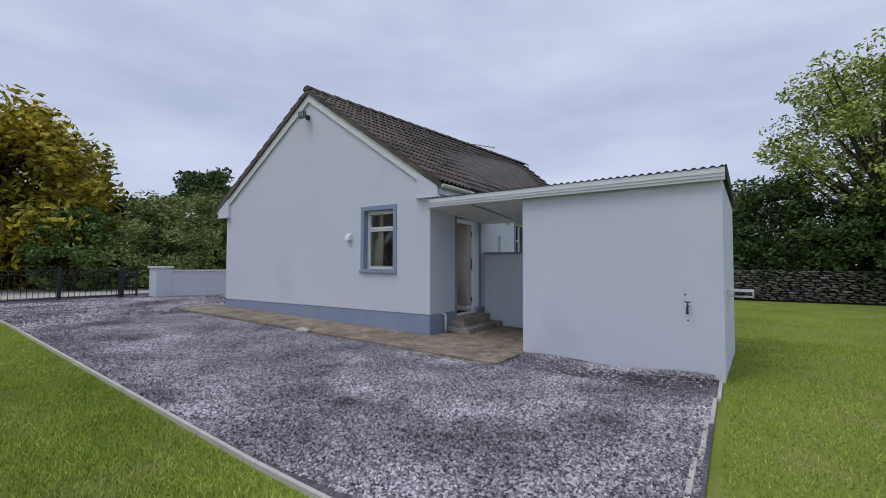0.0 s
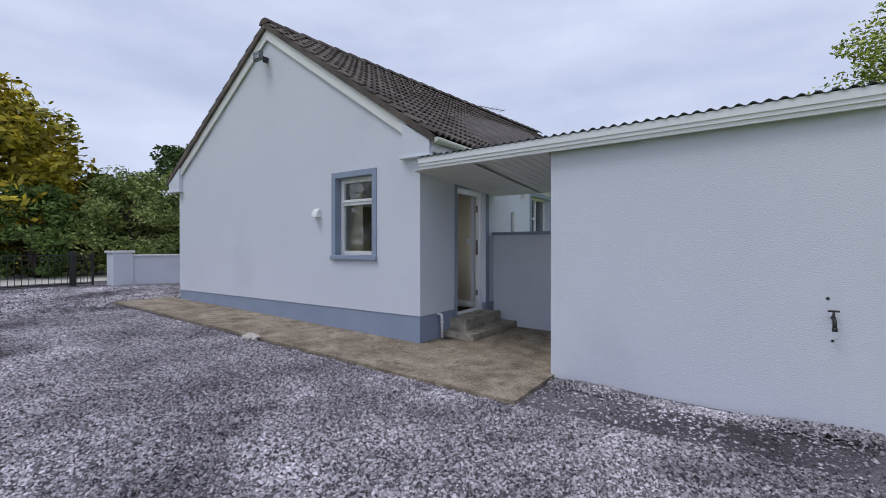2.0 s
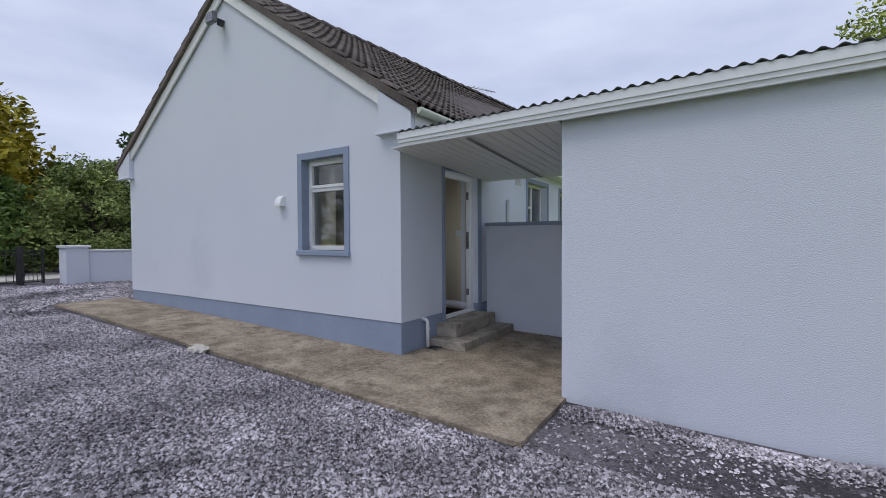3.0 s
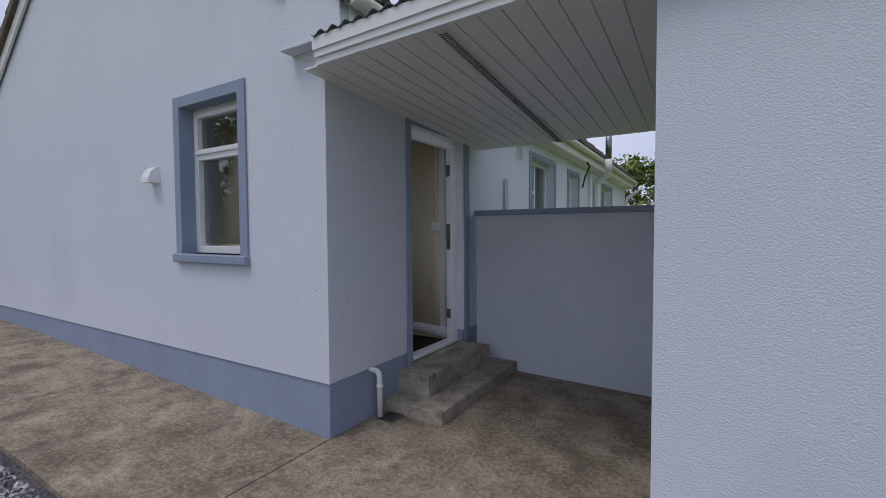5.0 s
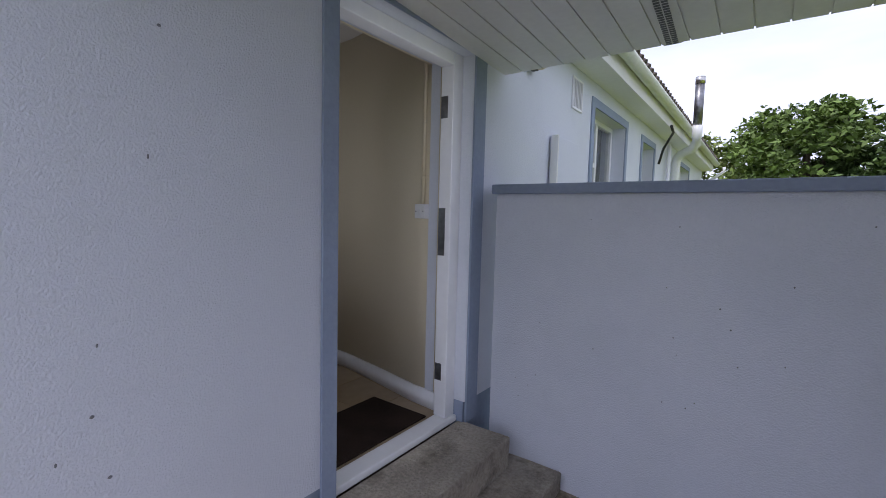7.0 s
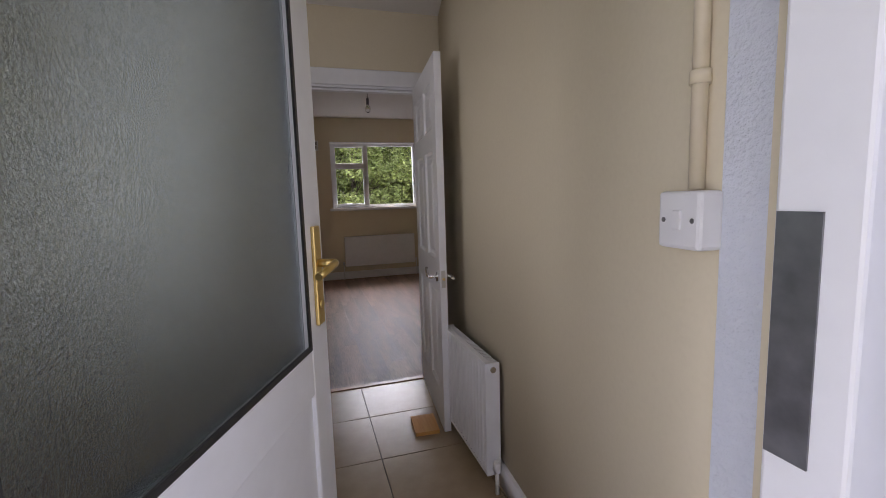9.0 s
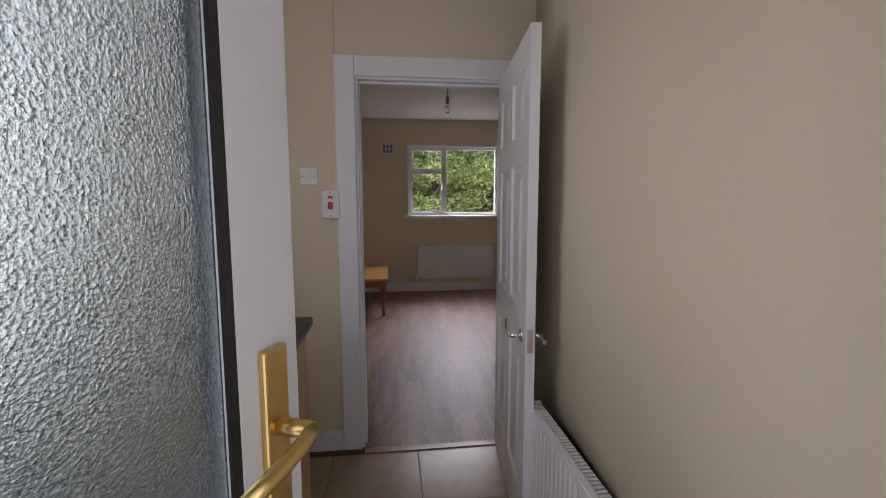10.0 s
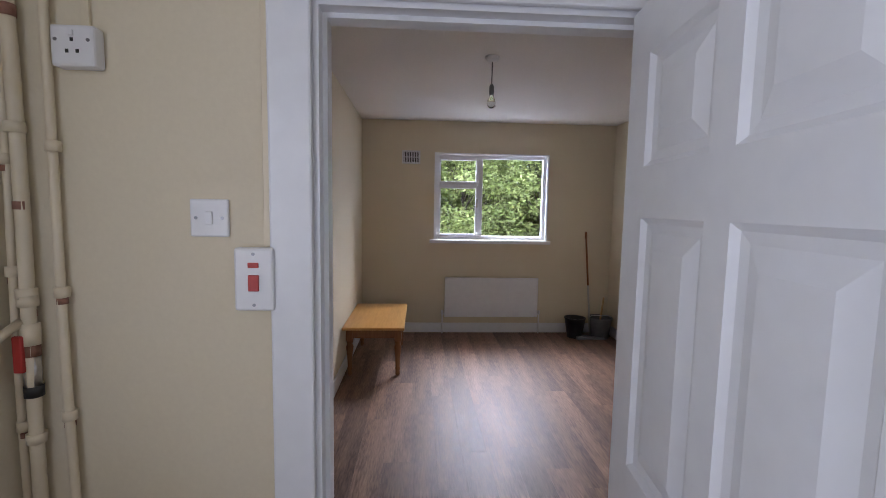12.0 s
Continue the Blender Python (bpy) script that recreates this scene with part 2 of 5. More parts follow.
def rod(bm, p0, p1, r0, r1=None, seg=10, caps=True):
    p0, p1 = Vector(p0), Vector(p1)
    r1 = r0 if r1 is None else r1
    q = (p1 - p0).to_track_quat("Z", "Y")
    rings = []
    for p, r in ((p0, r0), (p1, r1)):
        rings.append([bm.verts.new(p + q @ Vector((r * math.cos(a), r * math.sin(a), 0))) for a in (2 * math.pi * i / seg for i in range(seg))])
    for i in range(seg):
        f = bm.faces.new((rings[0][i], rings[0][(i + 1) % seg], rings[1][(i + 1) % seg], rings[1][i]))
        f.smooth = True
    if caps:
        bm.faces.new(rings[0][::-1])
        bm.faces.new(rings[1])


def tube(bm, pts, r, seg=10):
    """A pipe swept along points."""
    pts = [Vector(p) for p in pts]
    rings = []
    for i, p in enumerate(pts):
        d = (pts[min(i + 1, len(pts) - 1)] - pts[max(i - 1, 0)]).normalized()
        ref = Vector((0, 1, 0)) if abs(d.y) < 0.8 else Vector((1, 0, 0))
        u = d.cross(ref).normalized()
        v = d.cross(u)
        rings.append([bm.verts.new(p + r * (math.cos(a) * u + math.sin(a) * v)) for a in (2 * math.pi * k / seg for k in range(seg))])
    for a, b in zip(rings, rings[1:]):
        for k in range(seg):
            bm.faces.new((a[k], a[(k + 1) % seg], b[(k + 1) % seg], b[k])).smooth = True
    bm.faces.new(rings[0][::-1])
    bm.faces.new(rings[-1])


def lathe(bm, profile, centre, seg=20):
    """Turns (radius, height) pairs round the upright through centre."""
    rings = [[bm.verts.new((centre[0] + r * math.cos(a), centre[1] + r * math.sin(a), centre[2] + h)) for a in (2 * math.pi * k / seg for k in range(seg))]
             for r, h in profile]
    for a, b in zip(rings, rings[1:]):
        for k in range(seg):
            bm.faces.new((a[k], a[(k + 1) % seg], b[(k + 1) % seg], b[k])).smooth = True
    bm.faces.new(rings[0][::-1])
    bm.faces.new(rings[-1])


def mesh_of(name, bm, mat):
    bmesh.ops.recalc_face_normals(bm, faces=bm.faces[:])
    me = bpy.data.meshes.new(name)
    bm.to_mesh(me)
    bm.free()
    for m in (mat if isinstance(mat, (list, tuple)) else [mat]):
        me.materials.append(m)
    return me


def part(name, bm, mat, parent, label=""):
    ob = new(name, mesh_of(name, bm, mat))
    ob.parent = parent
    return tagged(ob, label) if label else ob


def thing(name, label, category, at=(0, 0, 0), rz=0, group="", kind=""):
    ob = new(name)
    ob.matrix_world = pose(*at, 0, 0, rz)
    ob.empty_display_size = 0.1
    return tagged(ob, label, category, group, kind)


def solid(name, bm, mat, label, category, kind="", group=""):
    return tagged(new(name, mesh_of(name, bm, mat)), label, category, group, kind)


def structure(name, bm, mat, label, category="wall"):
    return solid(name, bm, mat, label, category, "structure")


def wall_mesh(axis, c0, c1, u0, u1, z0, z1, holes=()):
    """An upright wall between the planes c0 and c1 of an axis, with openings (u0, u1, z0, z1) through it."""
    us = sorted({u0, u1, *(h[0] for h in holes), *(h[1] for h in holes)})
    zs = sorted({z0, z1, *(h[2] for h in holes), *(h[3] for h in holes)})
    us, zs = [u for u in us if u0 <= u <= u1], [z for z in zs if z0 <= z <= z1]
    bm = bmesh.new()
    cache = {}

    def v(u, z, c):
        k = (u, z, c)
        if k not in cache:
            cache[k] = bm.verts.new((c, u, z) if axis == "x" else (u, c, z))
        return cache[k]

    def full(i, j):
        if not (0 <= i < len(us) - 1 and 0 <= j < len(zs) - 1):
            return False
        a, b = (us[i] + us[i + 1]) / 2, (zs[j] + zs[j + 1]) / 2
        return not any(h[0] < a < h[1] and h[2] < b < h[3] for h in holes)

    for i in range(len(us) - 1):
        for j in range(len(zs) - 1):
            if not full(i, j):
                continue
            a, b, c, d = us[i], us[i + 1], zs[j], zs[j + 1]
            for k in (c0, c1):
                bm.faces.new((v(a, c, k), v(b, c, k), v(b, d, k), v(a, d, k)))
            for di, dj, (p, q) in ((-1, 0, ((a, c), (a, d))), (1, 0, ((b, c), (b, d))), (0, -1, ((a, c), (b, c))), (0, 1, ((a, d), (b, d)))):
                if not full(i + di, j + dj):
                    bm.faces.new((v(*p, c0), v(*q, c0), v(*q, c1), v(*p, c1)))
    return bm


# ---- ground ----
def rise(x):
    """The yard climbs gently towards the gate."""
    return 0.027 * min(max(2.0 - x, 0.0), 9.0)


def sheet(name, xs, ys, lift, mat, label, category, inside=None, skirt=None):
    bm = bmesh.new()
    g = [[bm.verts.new((x, y, rise(x) + lift)) for y in ys] for x in xs]
    for i in range(len(xs) - 1):
        for j in range(len(ys) - 1):
            bm.faces.new((g[i][j], g[i + 1][j], g[i + 1][j + 1], g[i][j + 1])).smooth = True
    return structure(name, bm, mat, label, category)


sheet("ground", [-900, -300, -100, -50, -30, -20, -14, -10, -7, -4, -1, 2, 5, 10, 20, 40, 100, 300, 900],
      [-900, -300, -80, -30, -15, -8, -4, 0, 4, 8, 15, 30, 80, 300, 900], -0.02, LAWN, "mown green lawn with pale yellow patches", "lawn")


def kerb_y(x):
    """The line of the lawn's edging strip beside the gravel."""
    return -5.1 + (3.0 - x) * 0.062


def gravel_sheet():
    bm = bmesh.new()
    xs = [-15.5, -13, -10, -8, -7, -5, -3, -1, 2, 4.78]
    rows = []
    for x in xs:
        top = 14.0 if x < -6.5 else 0.6
        rows.append([bm.verts.new((x, y, rise(x) + 0.008)) for y in (kerb_y(x), kerb_y(x) * 0.6, -1.3, top)])
    for a, b in zip(rows, rows[1:]):
        for k in range(3):
            bm.faces.new((a[k], b[k], b[k + 1], a[k + 1]))
    structure("gravel_yard", bm, GRAVELBED, "loose purple-grey gravel yard with darker damp patches", "gravel")
    bm = bmesh.new()
    for x0, x1 in ((-24, -19), (-19, -15.5)):
        vs = [bm.verts.new(p) for p in ((x0, -14, 0.255), (x1, -14, 0.255), (x1, 14, 0.255), (x0, 14, 0.255))]
        bm.faces.new(vs)
    structure("road", bm, KERB, "pale grey lane beyond the gate", "road")


gravel_sheet()

# ---- house walls ----
W, LEN, APEX, EAVE = 7.12, 12.6, -3.62, 2.98
PITCH = (5.75 - EAVE) / (0.45 - APEX)


def gable(name, y0, y1, holes, label):
    bm = wall_mesh("y", y0, y1, -W, 0.0, 0.49, 2.95, holes)
    top = 5.51
    for f in [f for f in bm.faces if all(abs(v.co.z - 2.95) < 1e-6 for v in f.verts)]:
        bm.faces.remove(f)
    a = [bm.verts.new((x, y, z)) for y in (y0, y1) for x, z in ((-W, 2.95), (0, 2.95), (0, 3.03), (APEX, top), (-W, 3.12))]
    bm.faces.new(a[:5])
    bm.faces.new(a[5:][::-1])
    for k in (1, 2, 3, 4):
        j = (k + 1) % 5
        bm.faces.new((a[k], a[k + 5], a[j + 5], a[j]))
    return structure(name, bm, RENDER, label)


WIN = (-1.77, -0.93, 1.36, 2.64)
gable("wall_gable", 0.0, 0.30, [WIN], "pale blue-grey painted render gable wall")
structure("wall_gable_far", wall_mesh("y", LEN - 0.3, LEN, -W, 0.0, 0.49, 2.95), RENDER, "pale blue-grey painted render gable wall")
DOOR = (0.985, 1.95, 0.36, 2.47)
SIDE_WINDOWS = [(4.02, 5.16, 1.2, 2.62), (6.02, 6.75, 1.5, 2.60), (9.0, 10.3, 1.2, 2.62)]
structure("wall_side", wall_mesh("x", -0.30, 0.0, 0.30, LEN - 0.3, 0.49, 2.95, [DOOR[:2] + (0.3, 2.47), *SIDE_WINDOWS]), RENDER,
          "pale blue-grey painted render side wall with door and windows")
structure("wall_front", wall_mesh("x", -W, -6.98, 0.30, LEN - 0.3, 0.49, 2.95, [(1.80, 3.16, 1.53, 2.55)]), CREAM,
          "front wall of the house, cream painted inside")
p = bmesh.new()
box(p, -W + 0.012, -0.012, 0.012, 0.3, -0.2, 0.49)
box(p, -0.3, -0.012, 0.3, DOOR[0], -0.2, 0.49)
box(p, -0.3, -0.012, DOOR[1], LEN - 0.01, -0.2, 0.49)
box(p, -W + 0.012, -W + 0.14, 0.3, LEN - 0.01, -0.2, 0.49)
structure("plinth", p, BLUE, "blue-grey painted plinth along the foot of the house", "plinth")


def gable_trim():
    bm = bmesh.new()
    a, b, c, d = WIN
    box(bm, a - 0.085, a + 0.005, -0.018, -0.0005, c, d + 0.085)
    box(bm, b - 0.005, b + 0.085, -0.018, -0.0005, c, d + 0.085)
    box(bm, a + 0.005, b - 0.005, -0.018, -0.0005, d - 0.005, d + 0.085)
    box(bm, a + 0.0005, a + 0.005, -0.0005, 0.114, c, d - 0.0005)
    box(bm, b - 0.005, b - 0.0005, -0.0005, 0.114, c, d - 0.0005)
    box(bm, a + 0.005, b - 0.005, -0.0005, 0.114, d - 0.005, d - 0.0005)
    structure("window_trim_gable", bm, BLUE, "blue-grey painted surround of the gable window", "trim")


gable_trim()


def door_trim():
    bm = bmesh.new()
    box(bm, 0.0005, 0.014, DOOR[0] - 0.075, DOOR[0], 0.30, 2.55, 0.003)
    box(bm, 0.0005, 0.014, DOOR[1], DOOR[1] + 0.115, 0.37, 2.55, 0.003)
    box(bm, 0.0005, 0.014, DOOR[0], DOOR[1], 2.47, 2.55, 0.003)
    structure("door_trim", bm, BLUE, "blue-grey painted surround of the back door", "trim")


door_trim()


def frame_bm(bm, axis, c0, c1, u0, u1, z0, z1, t):
    """A rectangular frame of bar width t."""
    for a, b, c, d in ((u0, u0 + t, z0, z1), (u1 - t, u1, z0, z1), (u0 + t, u1 - t, z0, z0 + t), (u0 + t, u1 - t, z1 - t, z1)):
        if axis == "x":
            box(bm, c0, c1, a, b, c, d, 0.004)
        else:
            box(bm, a, b, c0, c1, c, d, 0.004)


def pane(axis, c, u0, u1, z0, z1, parent, mat=None):
    bm = B(c - 0.003, c + 0.003, u0, u1, z0, z1) if axis == "x" else B(u0, u1, c - 0.003, c + 0.003, z0, z1)
    ob = part("pane", bm, mat or GLASS, parent)
    ob.visible_shadow = False
    return ob


def window_gable():
    w = thing("window_1", "white plastic casement window with a small top light in the gable", "window", kind="structure")
    a, b, c, d = WIN
    bm = bmesh.new()
    frame_bm(bm, "y", 0.115, 0.20, a, b, c + 0.001, d, 0.062)
    box(bm, a + 0.062, b - 0.062, 0.115, 0.20, 2.185, 2.25, 0.004)
    part("window_frame", bm, PVC, w)
    bm = bmesh.new()
    frame_bm(bm, "y", 0.098, 0.16, a + 0.045, b - 0.045, 2.235, d - 0.045, 0.042)
    part("top_sash", bm, PVC, w)
    part("outer_sill", B(a - 0.095, b + 0.095, -0.055, 0.14, c - 0.075, c, 0.012), BLUE, w, "blue-grey painted concrete sill")
    pane("y", 0.165, a + 0.05, b - 0.05, c + 0.08, 2.20, w, GLASS_DARK)
    pane("y", 0.145, a + 0.08, b - 0.08, 2.28, d - 0.08, w, GLASS_DARK)


window_gable()


def side_window(u0, u1, z0, z1, n):
    w = thing("window_%d" % n, "white plastic window in a deep blue-grey reveal", "window", kind="structure")
    bm = bmesh.new()
    frame_bm(bm, "x", -0.20, -0.14, u0, u1, z0, z1, 0.05)
    box(bm, -0.20, -0.14, (u0 + u1) / 2 - 0.03, (u0 + u1) / 2 + 0.03, z0 + 0.05, z1 - 0.05, 0.004)
    box(bm, -0.2, -0.14, u0 + 0.05, (u0 + u1) / 2 - 0.03, z1 - 0.5, z1 - 0.45, 0.004)
    part("window_frame", bm, PVC, w)
    bm = bmesh.new()
    box(bm, 0.0005, 0.015, u0 - 0.08, u0, z0, z1 + 0.08)
    box(bm, 0.0005, 0.015, u1, u1 + 0.08, z0, z1 + 0.08)
    box(bm, 0.0005, 0.015, u0, u1, z1, z1 + 0.08)
    part("surround", bm, BLUE, w, "blue-grey painted surround")
    part("outer_sill", B(-0.14, 0.05, u0 - 0.1, u1 + 0.1, z0 - 0.07, z0, 0.01), BLUE, w)
    pane("x", -0.17, u0 + 0.05, u1 - 0.05, z0 + 0.05, z1 - 0.05, w)
    # Black sheet added behind the glass; its colour stands in for an unlit room.
    part("shade_sheet", B(-0.27, -0.262, u0 + 0.02, u1 - 0.02, z0, z1), DARK, w, "black sheet painted as the unlit room behind the glass")


for k, (a, b, c, d) in enumerate(SIDE_WINDOWS):
    side_window(a, b, c, d, k + 2)


# ---- eaves, barge boards, gutter ----
def verge(sign):
    """One barge board along the gable slope, from the apex down to the eaves box."""
    bm = bmesh.new()
    ex = -0.2 if sign > 0 else 2 * APEX + 0.2
    pts = []
    for x in (APEX, ex):
        z = 5.70 - PITCH * abs(x - APEX)
        pts += [(x, z - 0.275), (x, z - 0.09)]
    a = [bm.verts.new((x, y, z)) for y in (-0.05, -0.022) for x, z in pts]
    for f in ((0, 1, 3, 2), (4, 6, 7, 5), (0, 2, 6, 4), (1, 5, 7, 3), (2, 3, 7, 6), (0, 4, 5, 1)):
        bm.faces.new([a[i] for i in f])
    return structure("barge_board", bm, PVC_OLD, "white painted barge board under the verge tiles", "trim")


verge(1), verge(-1)


def eaves_box(sign):
    bm = bmesh.new()
    s = (lambda v: v) if sign > 0 else (lambda v: 2 * APEX - v)
    x0, x1 = sorted((s(0.001), s(0.24)))
    prof = [(s(-0.28), 2.80), (s(0.22), 2.80), (s(0.22), 3.0), (s(-0.28), 3.32)]
    a = [bm.verts.new((x, y, z)) for y in (-0.08, -0.001) for x, z in prof]
    for f in ((0, 1, 2, 3), (7, 6, 5, 4), (0, 4, 5, 1), (1, 5, 6, 2), (2, 6, 7, 3), (3, 7, 4, 0)):
        bm.faces.new([a[i] for i in f])
    l0, l1 = sorted((s(-0.31), s(0.25)))
    box(bm, l0, l1, -0.11, -0.002, 2.775, 2.798, 0.004)
    structure("eaves_box_end", bm, RENDER, "pale painted boxed end of the eaves", "trim")
    bm = bmesh.new()
    box(bm, x0, x1, 0.0, LEN, 2.84, 2.855)
    f0, f1 = sorted((s(0.22), s(0.24)))
    box(bm, f0, f1, 0.0, LEN, 2.855, 3.02)
    structure("soffit", bm, PVC_OLD, "white plastic soffit and fascia under the eaves", "trim")
    bm = bmesh.new()
    n = 8
    c = s(0.304)
    outer, inner = [], []
    for y in (-0.07, LEN + 0.1):
        outer.append([bm.verts.new((c + 0.062 * math.cos(t), y, 3.02 + 0.07 * math.sin(t))) for t in (math.pi + math.pi * i / n for i in range(n + 1))])
        inner.append([bm.verts.new((c + 0.056 * math.cos(t), y, 3.022 + 0.063 * math.sin(t))) for t in (math.pi + math.pi * i / n for i in range(n + 1))])
    for r in (outer, inner):
        for i in range(n):
            bm.faces.new((r[0][i], r[0][i + 1], r[1][i + 1], r[1][i])).smooth = True
    for k in (0, 1):
        bm.faces.new(outer[k])
    for r in (0, n):
        bm.faces.new((outer[0][r], inner[0][r], inner[1][r], outer[1][r]))
    solid("gutter", bm, GUTTER, "white half-round plastic gutter tinged with green", "gutter")


eaves_box(1), eaves_box(-1)

# ---- canopy and shed ----
FZ = 2.63


def skew(x):
    """How far the canopy's front edge lies back from the shed's outer corner."""
    return 0.053 * (4.9 - x)


def canopy():
    c = thing("canopy", "lean-to canopy with a white fascia and corrugated roof", "canopy")
    for z0, z1, y in ((FZ - 0.07, FZ - 0.0305, -0.468), (FZ - 0.03, FZ + 0.0095, -0.485), (FZ + 0.01, FZ + 0.085, -0.497)):
        bm = bmesh.new()
        box(bm, 0.15, 4.885, y, y + 0.03, z0, z1)
        for v in bm.verts:
            v.co.y += skew(v.co.x)
        part("fascia_board", bm, PVC, c, "white ridged plastic fascia")
    bm = bmesh.new()
    nx, rows = 420, ((-0.51, FZ + 0.098), (2.32, FZ - 0.055))
    top, low = [], []
    for y, z in rows:
        for store, drop in ((top, 0.0), (low, 0.006)):
            line = []
            for i in range(nx + 1):
                x = 0.16 + (4.745 if y < 0 else 4.83) * i / nx
                back = skew(x) if y < 0 else 0.0
                line.append(bm.verts.new((x, y + back, z - drop + 0.013 * math.sin(2 * math.pi * x / 0.105))))
            store.append(line)
    for r in (top, low):
        for i in range(nx):
            bm.faces.new((r[0][i], r[0][i + 1], r[1][i + 1], r[1][i])).smooth = True
    for k in (0, 1):
        for i in range(nx):
            bm.faces.new((top[k][i], top[k][i + 1], low[k][i + 1], low[k][i]))
    part("roof_sheet", bm, ROOFSHEET, c, "dark corrugated roofing sheet")
    bm = bmesh.new()
    a = [bm.verts.new((xx + (0.09 if y > 0 else 0), y, z)) for xx in (4.888, 4.906) for y, z in ((-0.49, FZ + 0.02), (-0.49, FZ + 0.115), (2.32, FZ - 0.04), (2.32, FZ - 0.13))]
    for f in ((0, 1, 2, 3), (7, 6, 5, 4), (0, 4, 5, 1), (1, 5, 6, 2), (2, 6, 7, 3), (3, 7, 4, 0)):
        bm.faces.new([a[i] for i in f])
    part("verge_board", bm, BLACK, c, "dark edge board")
    return c


canopy()


def canopy_ceiling():
    bm = bmesh.new()
    za, zb = FZ - 0.065, 2.44
    x = 0.012
    k = 0
    while x < 2.0:
        w = 0.125
        for a, b, dz in ((x, min(x + w - 0.007, 2.1), 0.0), (min(x + w - 0.007, 2.1), min(x + w, 2.1), 0.009)):
            v = [bm.verts.new((xx, y, z + dz)) for xx, y, z in ((a, -0.44 + skew(a), za), (b, -0.44 + skew(b), za), (b, 2.27, zb), (a, 2.27, zb))]
            u = [bm.verts.new((q.co.x, q.co.y, q.co.z + 0.012)) for q in v]
            bm.faces.new(v[::-1])
            bm.faces.new(u)
            for i in range(4):
                bm.faces.new((v[i], v[(i + 1) % 4], u[(i + 1) % 4], u[i]))
        x += w
    structure("canopy_ceiling", bm, PVC_OLD, "white plastic boards lining the underside of the canopy", "ceiling")
    v = thing("soffit_vent", "dark slotted ventilation strip between the canopy boards", "vent")
    bm = bmesh.new()
    n = 110
    for i in range(n):
        t0, t1 = 0.09 + 0.91 * i / n, 0.09 + 0.91 * (i + 0.55) / n
        for xx in (0.905 + 0.12 * (1 - t0), 0.935 + 0.12 * (1 - t0)):
            p4 = [(-0.44 + 2.71 * t, za + (zb - za) * t - 0.0065) for t in (t0, t1)]
            q = [bm.verts.new((a, y, z)) for a, (y, z) in ((xx, p4[0]), (xx + 0.024, p4[0]), (xx + 0.024, p4[1]), (xx, p4[1]))]
            r = [bm.verts.new((w.co.x, w.co.y, w.co.z + 0.002)) for w in q]
            bm.faces.new(q[::-1])
            bm.faces.new(r)
    part("slots", bm, GREY, v)
    bm = bmesh.new()
    a = [bm.verts.new(p) for p in ((1.013, -0.225, za - 0.004), (1.09, -0.23, za - 0.004), (0.97, 2.27, zb - 0.004), (0.893, 2.27, zb - 0.004))]
    b = [bm.verts.new((w.co.x, w.co.y, w.co.z + 0.0008)) for w in a]
    bm.faces.new(a[::-1]), bm.faces.new(b)
    part("strip", bm, PVC_OLD, v)


canopy_ceiling()


def shed():
    bm = wall_mesh("y", -0.38, -0.16, 2.03, 4.85, -0.25, FZ - 0.005)
    for v in bm.verts:
        v.co.y += 0.18 * (4.85 - v.co.x) / 2.82
    structure("wall_shed_front", bm, RENDER, "pale blue-grey painted render wall of the lean-to shed")
    bm = bmesh.new()
    a = [bm.verts.new((x, y, z)) for z in (-0.2, FZ - 0.09) for x, y in ((2.032, 0.021), (2.06, 1.08), (2.27, 1.08), (2.25, 0.006))]
    for f in ((3, 2, 1, 0), (4, 5, 6, 7), (0, 1, 5, 4), (1, 2, 6, 5), (2, 3, 7, 6), (3, 0, 4, 7)):
        bm.faces.new([a[i] for i in f])
    structure("wall_shed_side", bm, RENDER, "pale blue-grey painted render side wall of the shed")
    bm = bmesh.new()
    a = [bm.verts.new((x + (0.10 if y > 0 else 0), y, z)) for x in (4.63, 4.85) for y, z in ((-0.16, -0.2), (2.1, -0.2), (2.1, FZ - 0.19), (-0.16, FZ - 0.01))]
    for f in ((0, 1, 2, 3), (7, 6, 5, 4), (0, 4, 5, 1), (1, 5, 6, 2), (2, 6, 7, 3), (3, 7, 4, 0)):
        bm.faces.new([a[i] for i in f])
    structure("wall_shed_right", bm, RENDER, "pale blue-grey painted render side wall of the shed")
    structure("wall_shed_back", wall_mesh("y", 2.12, 2.3, 2.02, 4.95, -0.2, 2.40), RENDER, "pale blue-grey render back wall of the shed")


shed()
structure("wall_low", wall_mesh("y", 2.12, 2.30, 0.075, 2.0, -0.1, 1.71), RENDER, "pale blue-grey painted low yard wall between house and shed")
structure("coping", B(0.055, 2.0, 2.08, 2.34, 1.71, 1.765, 0.01), BLUE, "dark blue-grey painted coping of the low wall", "coping")


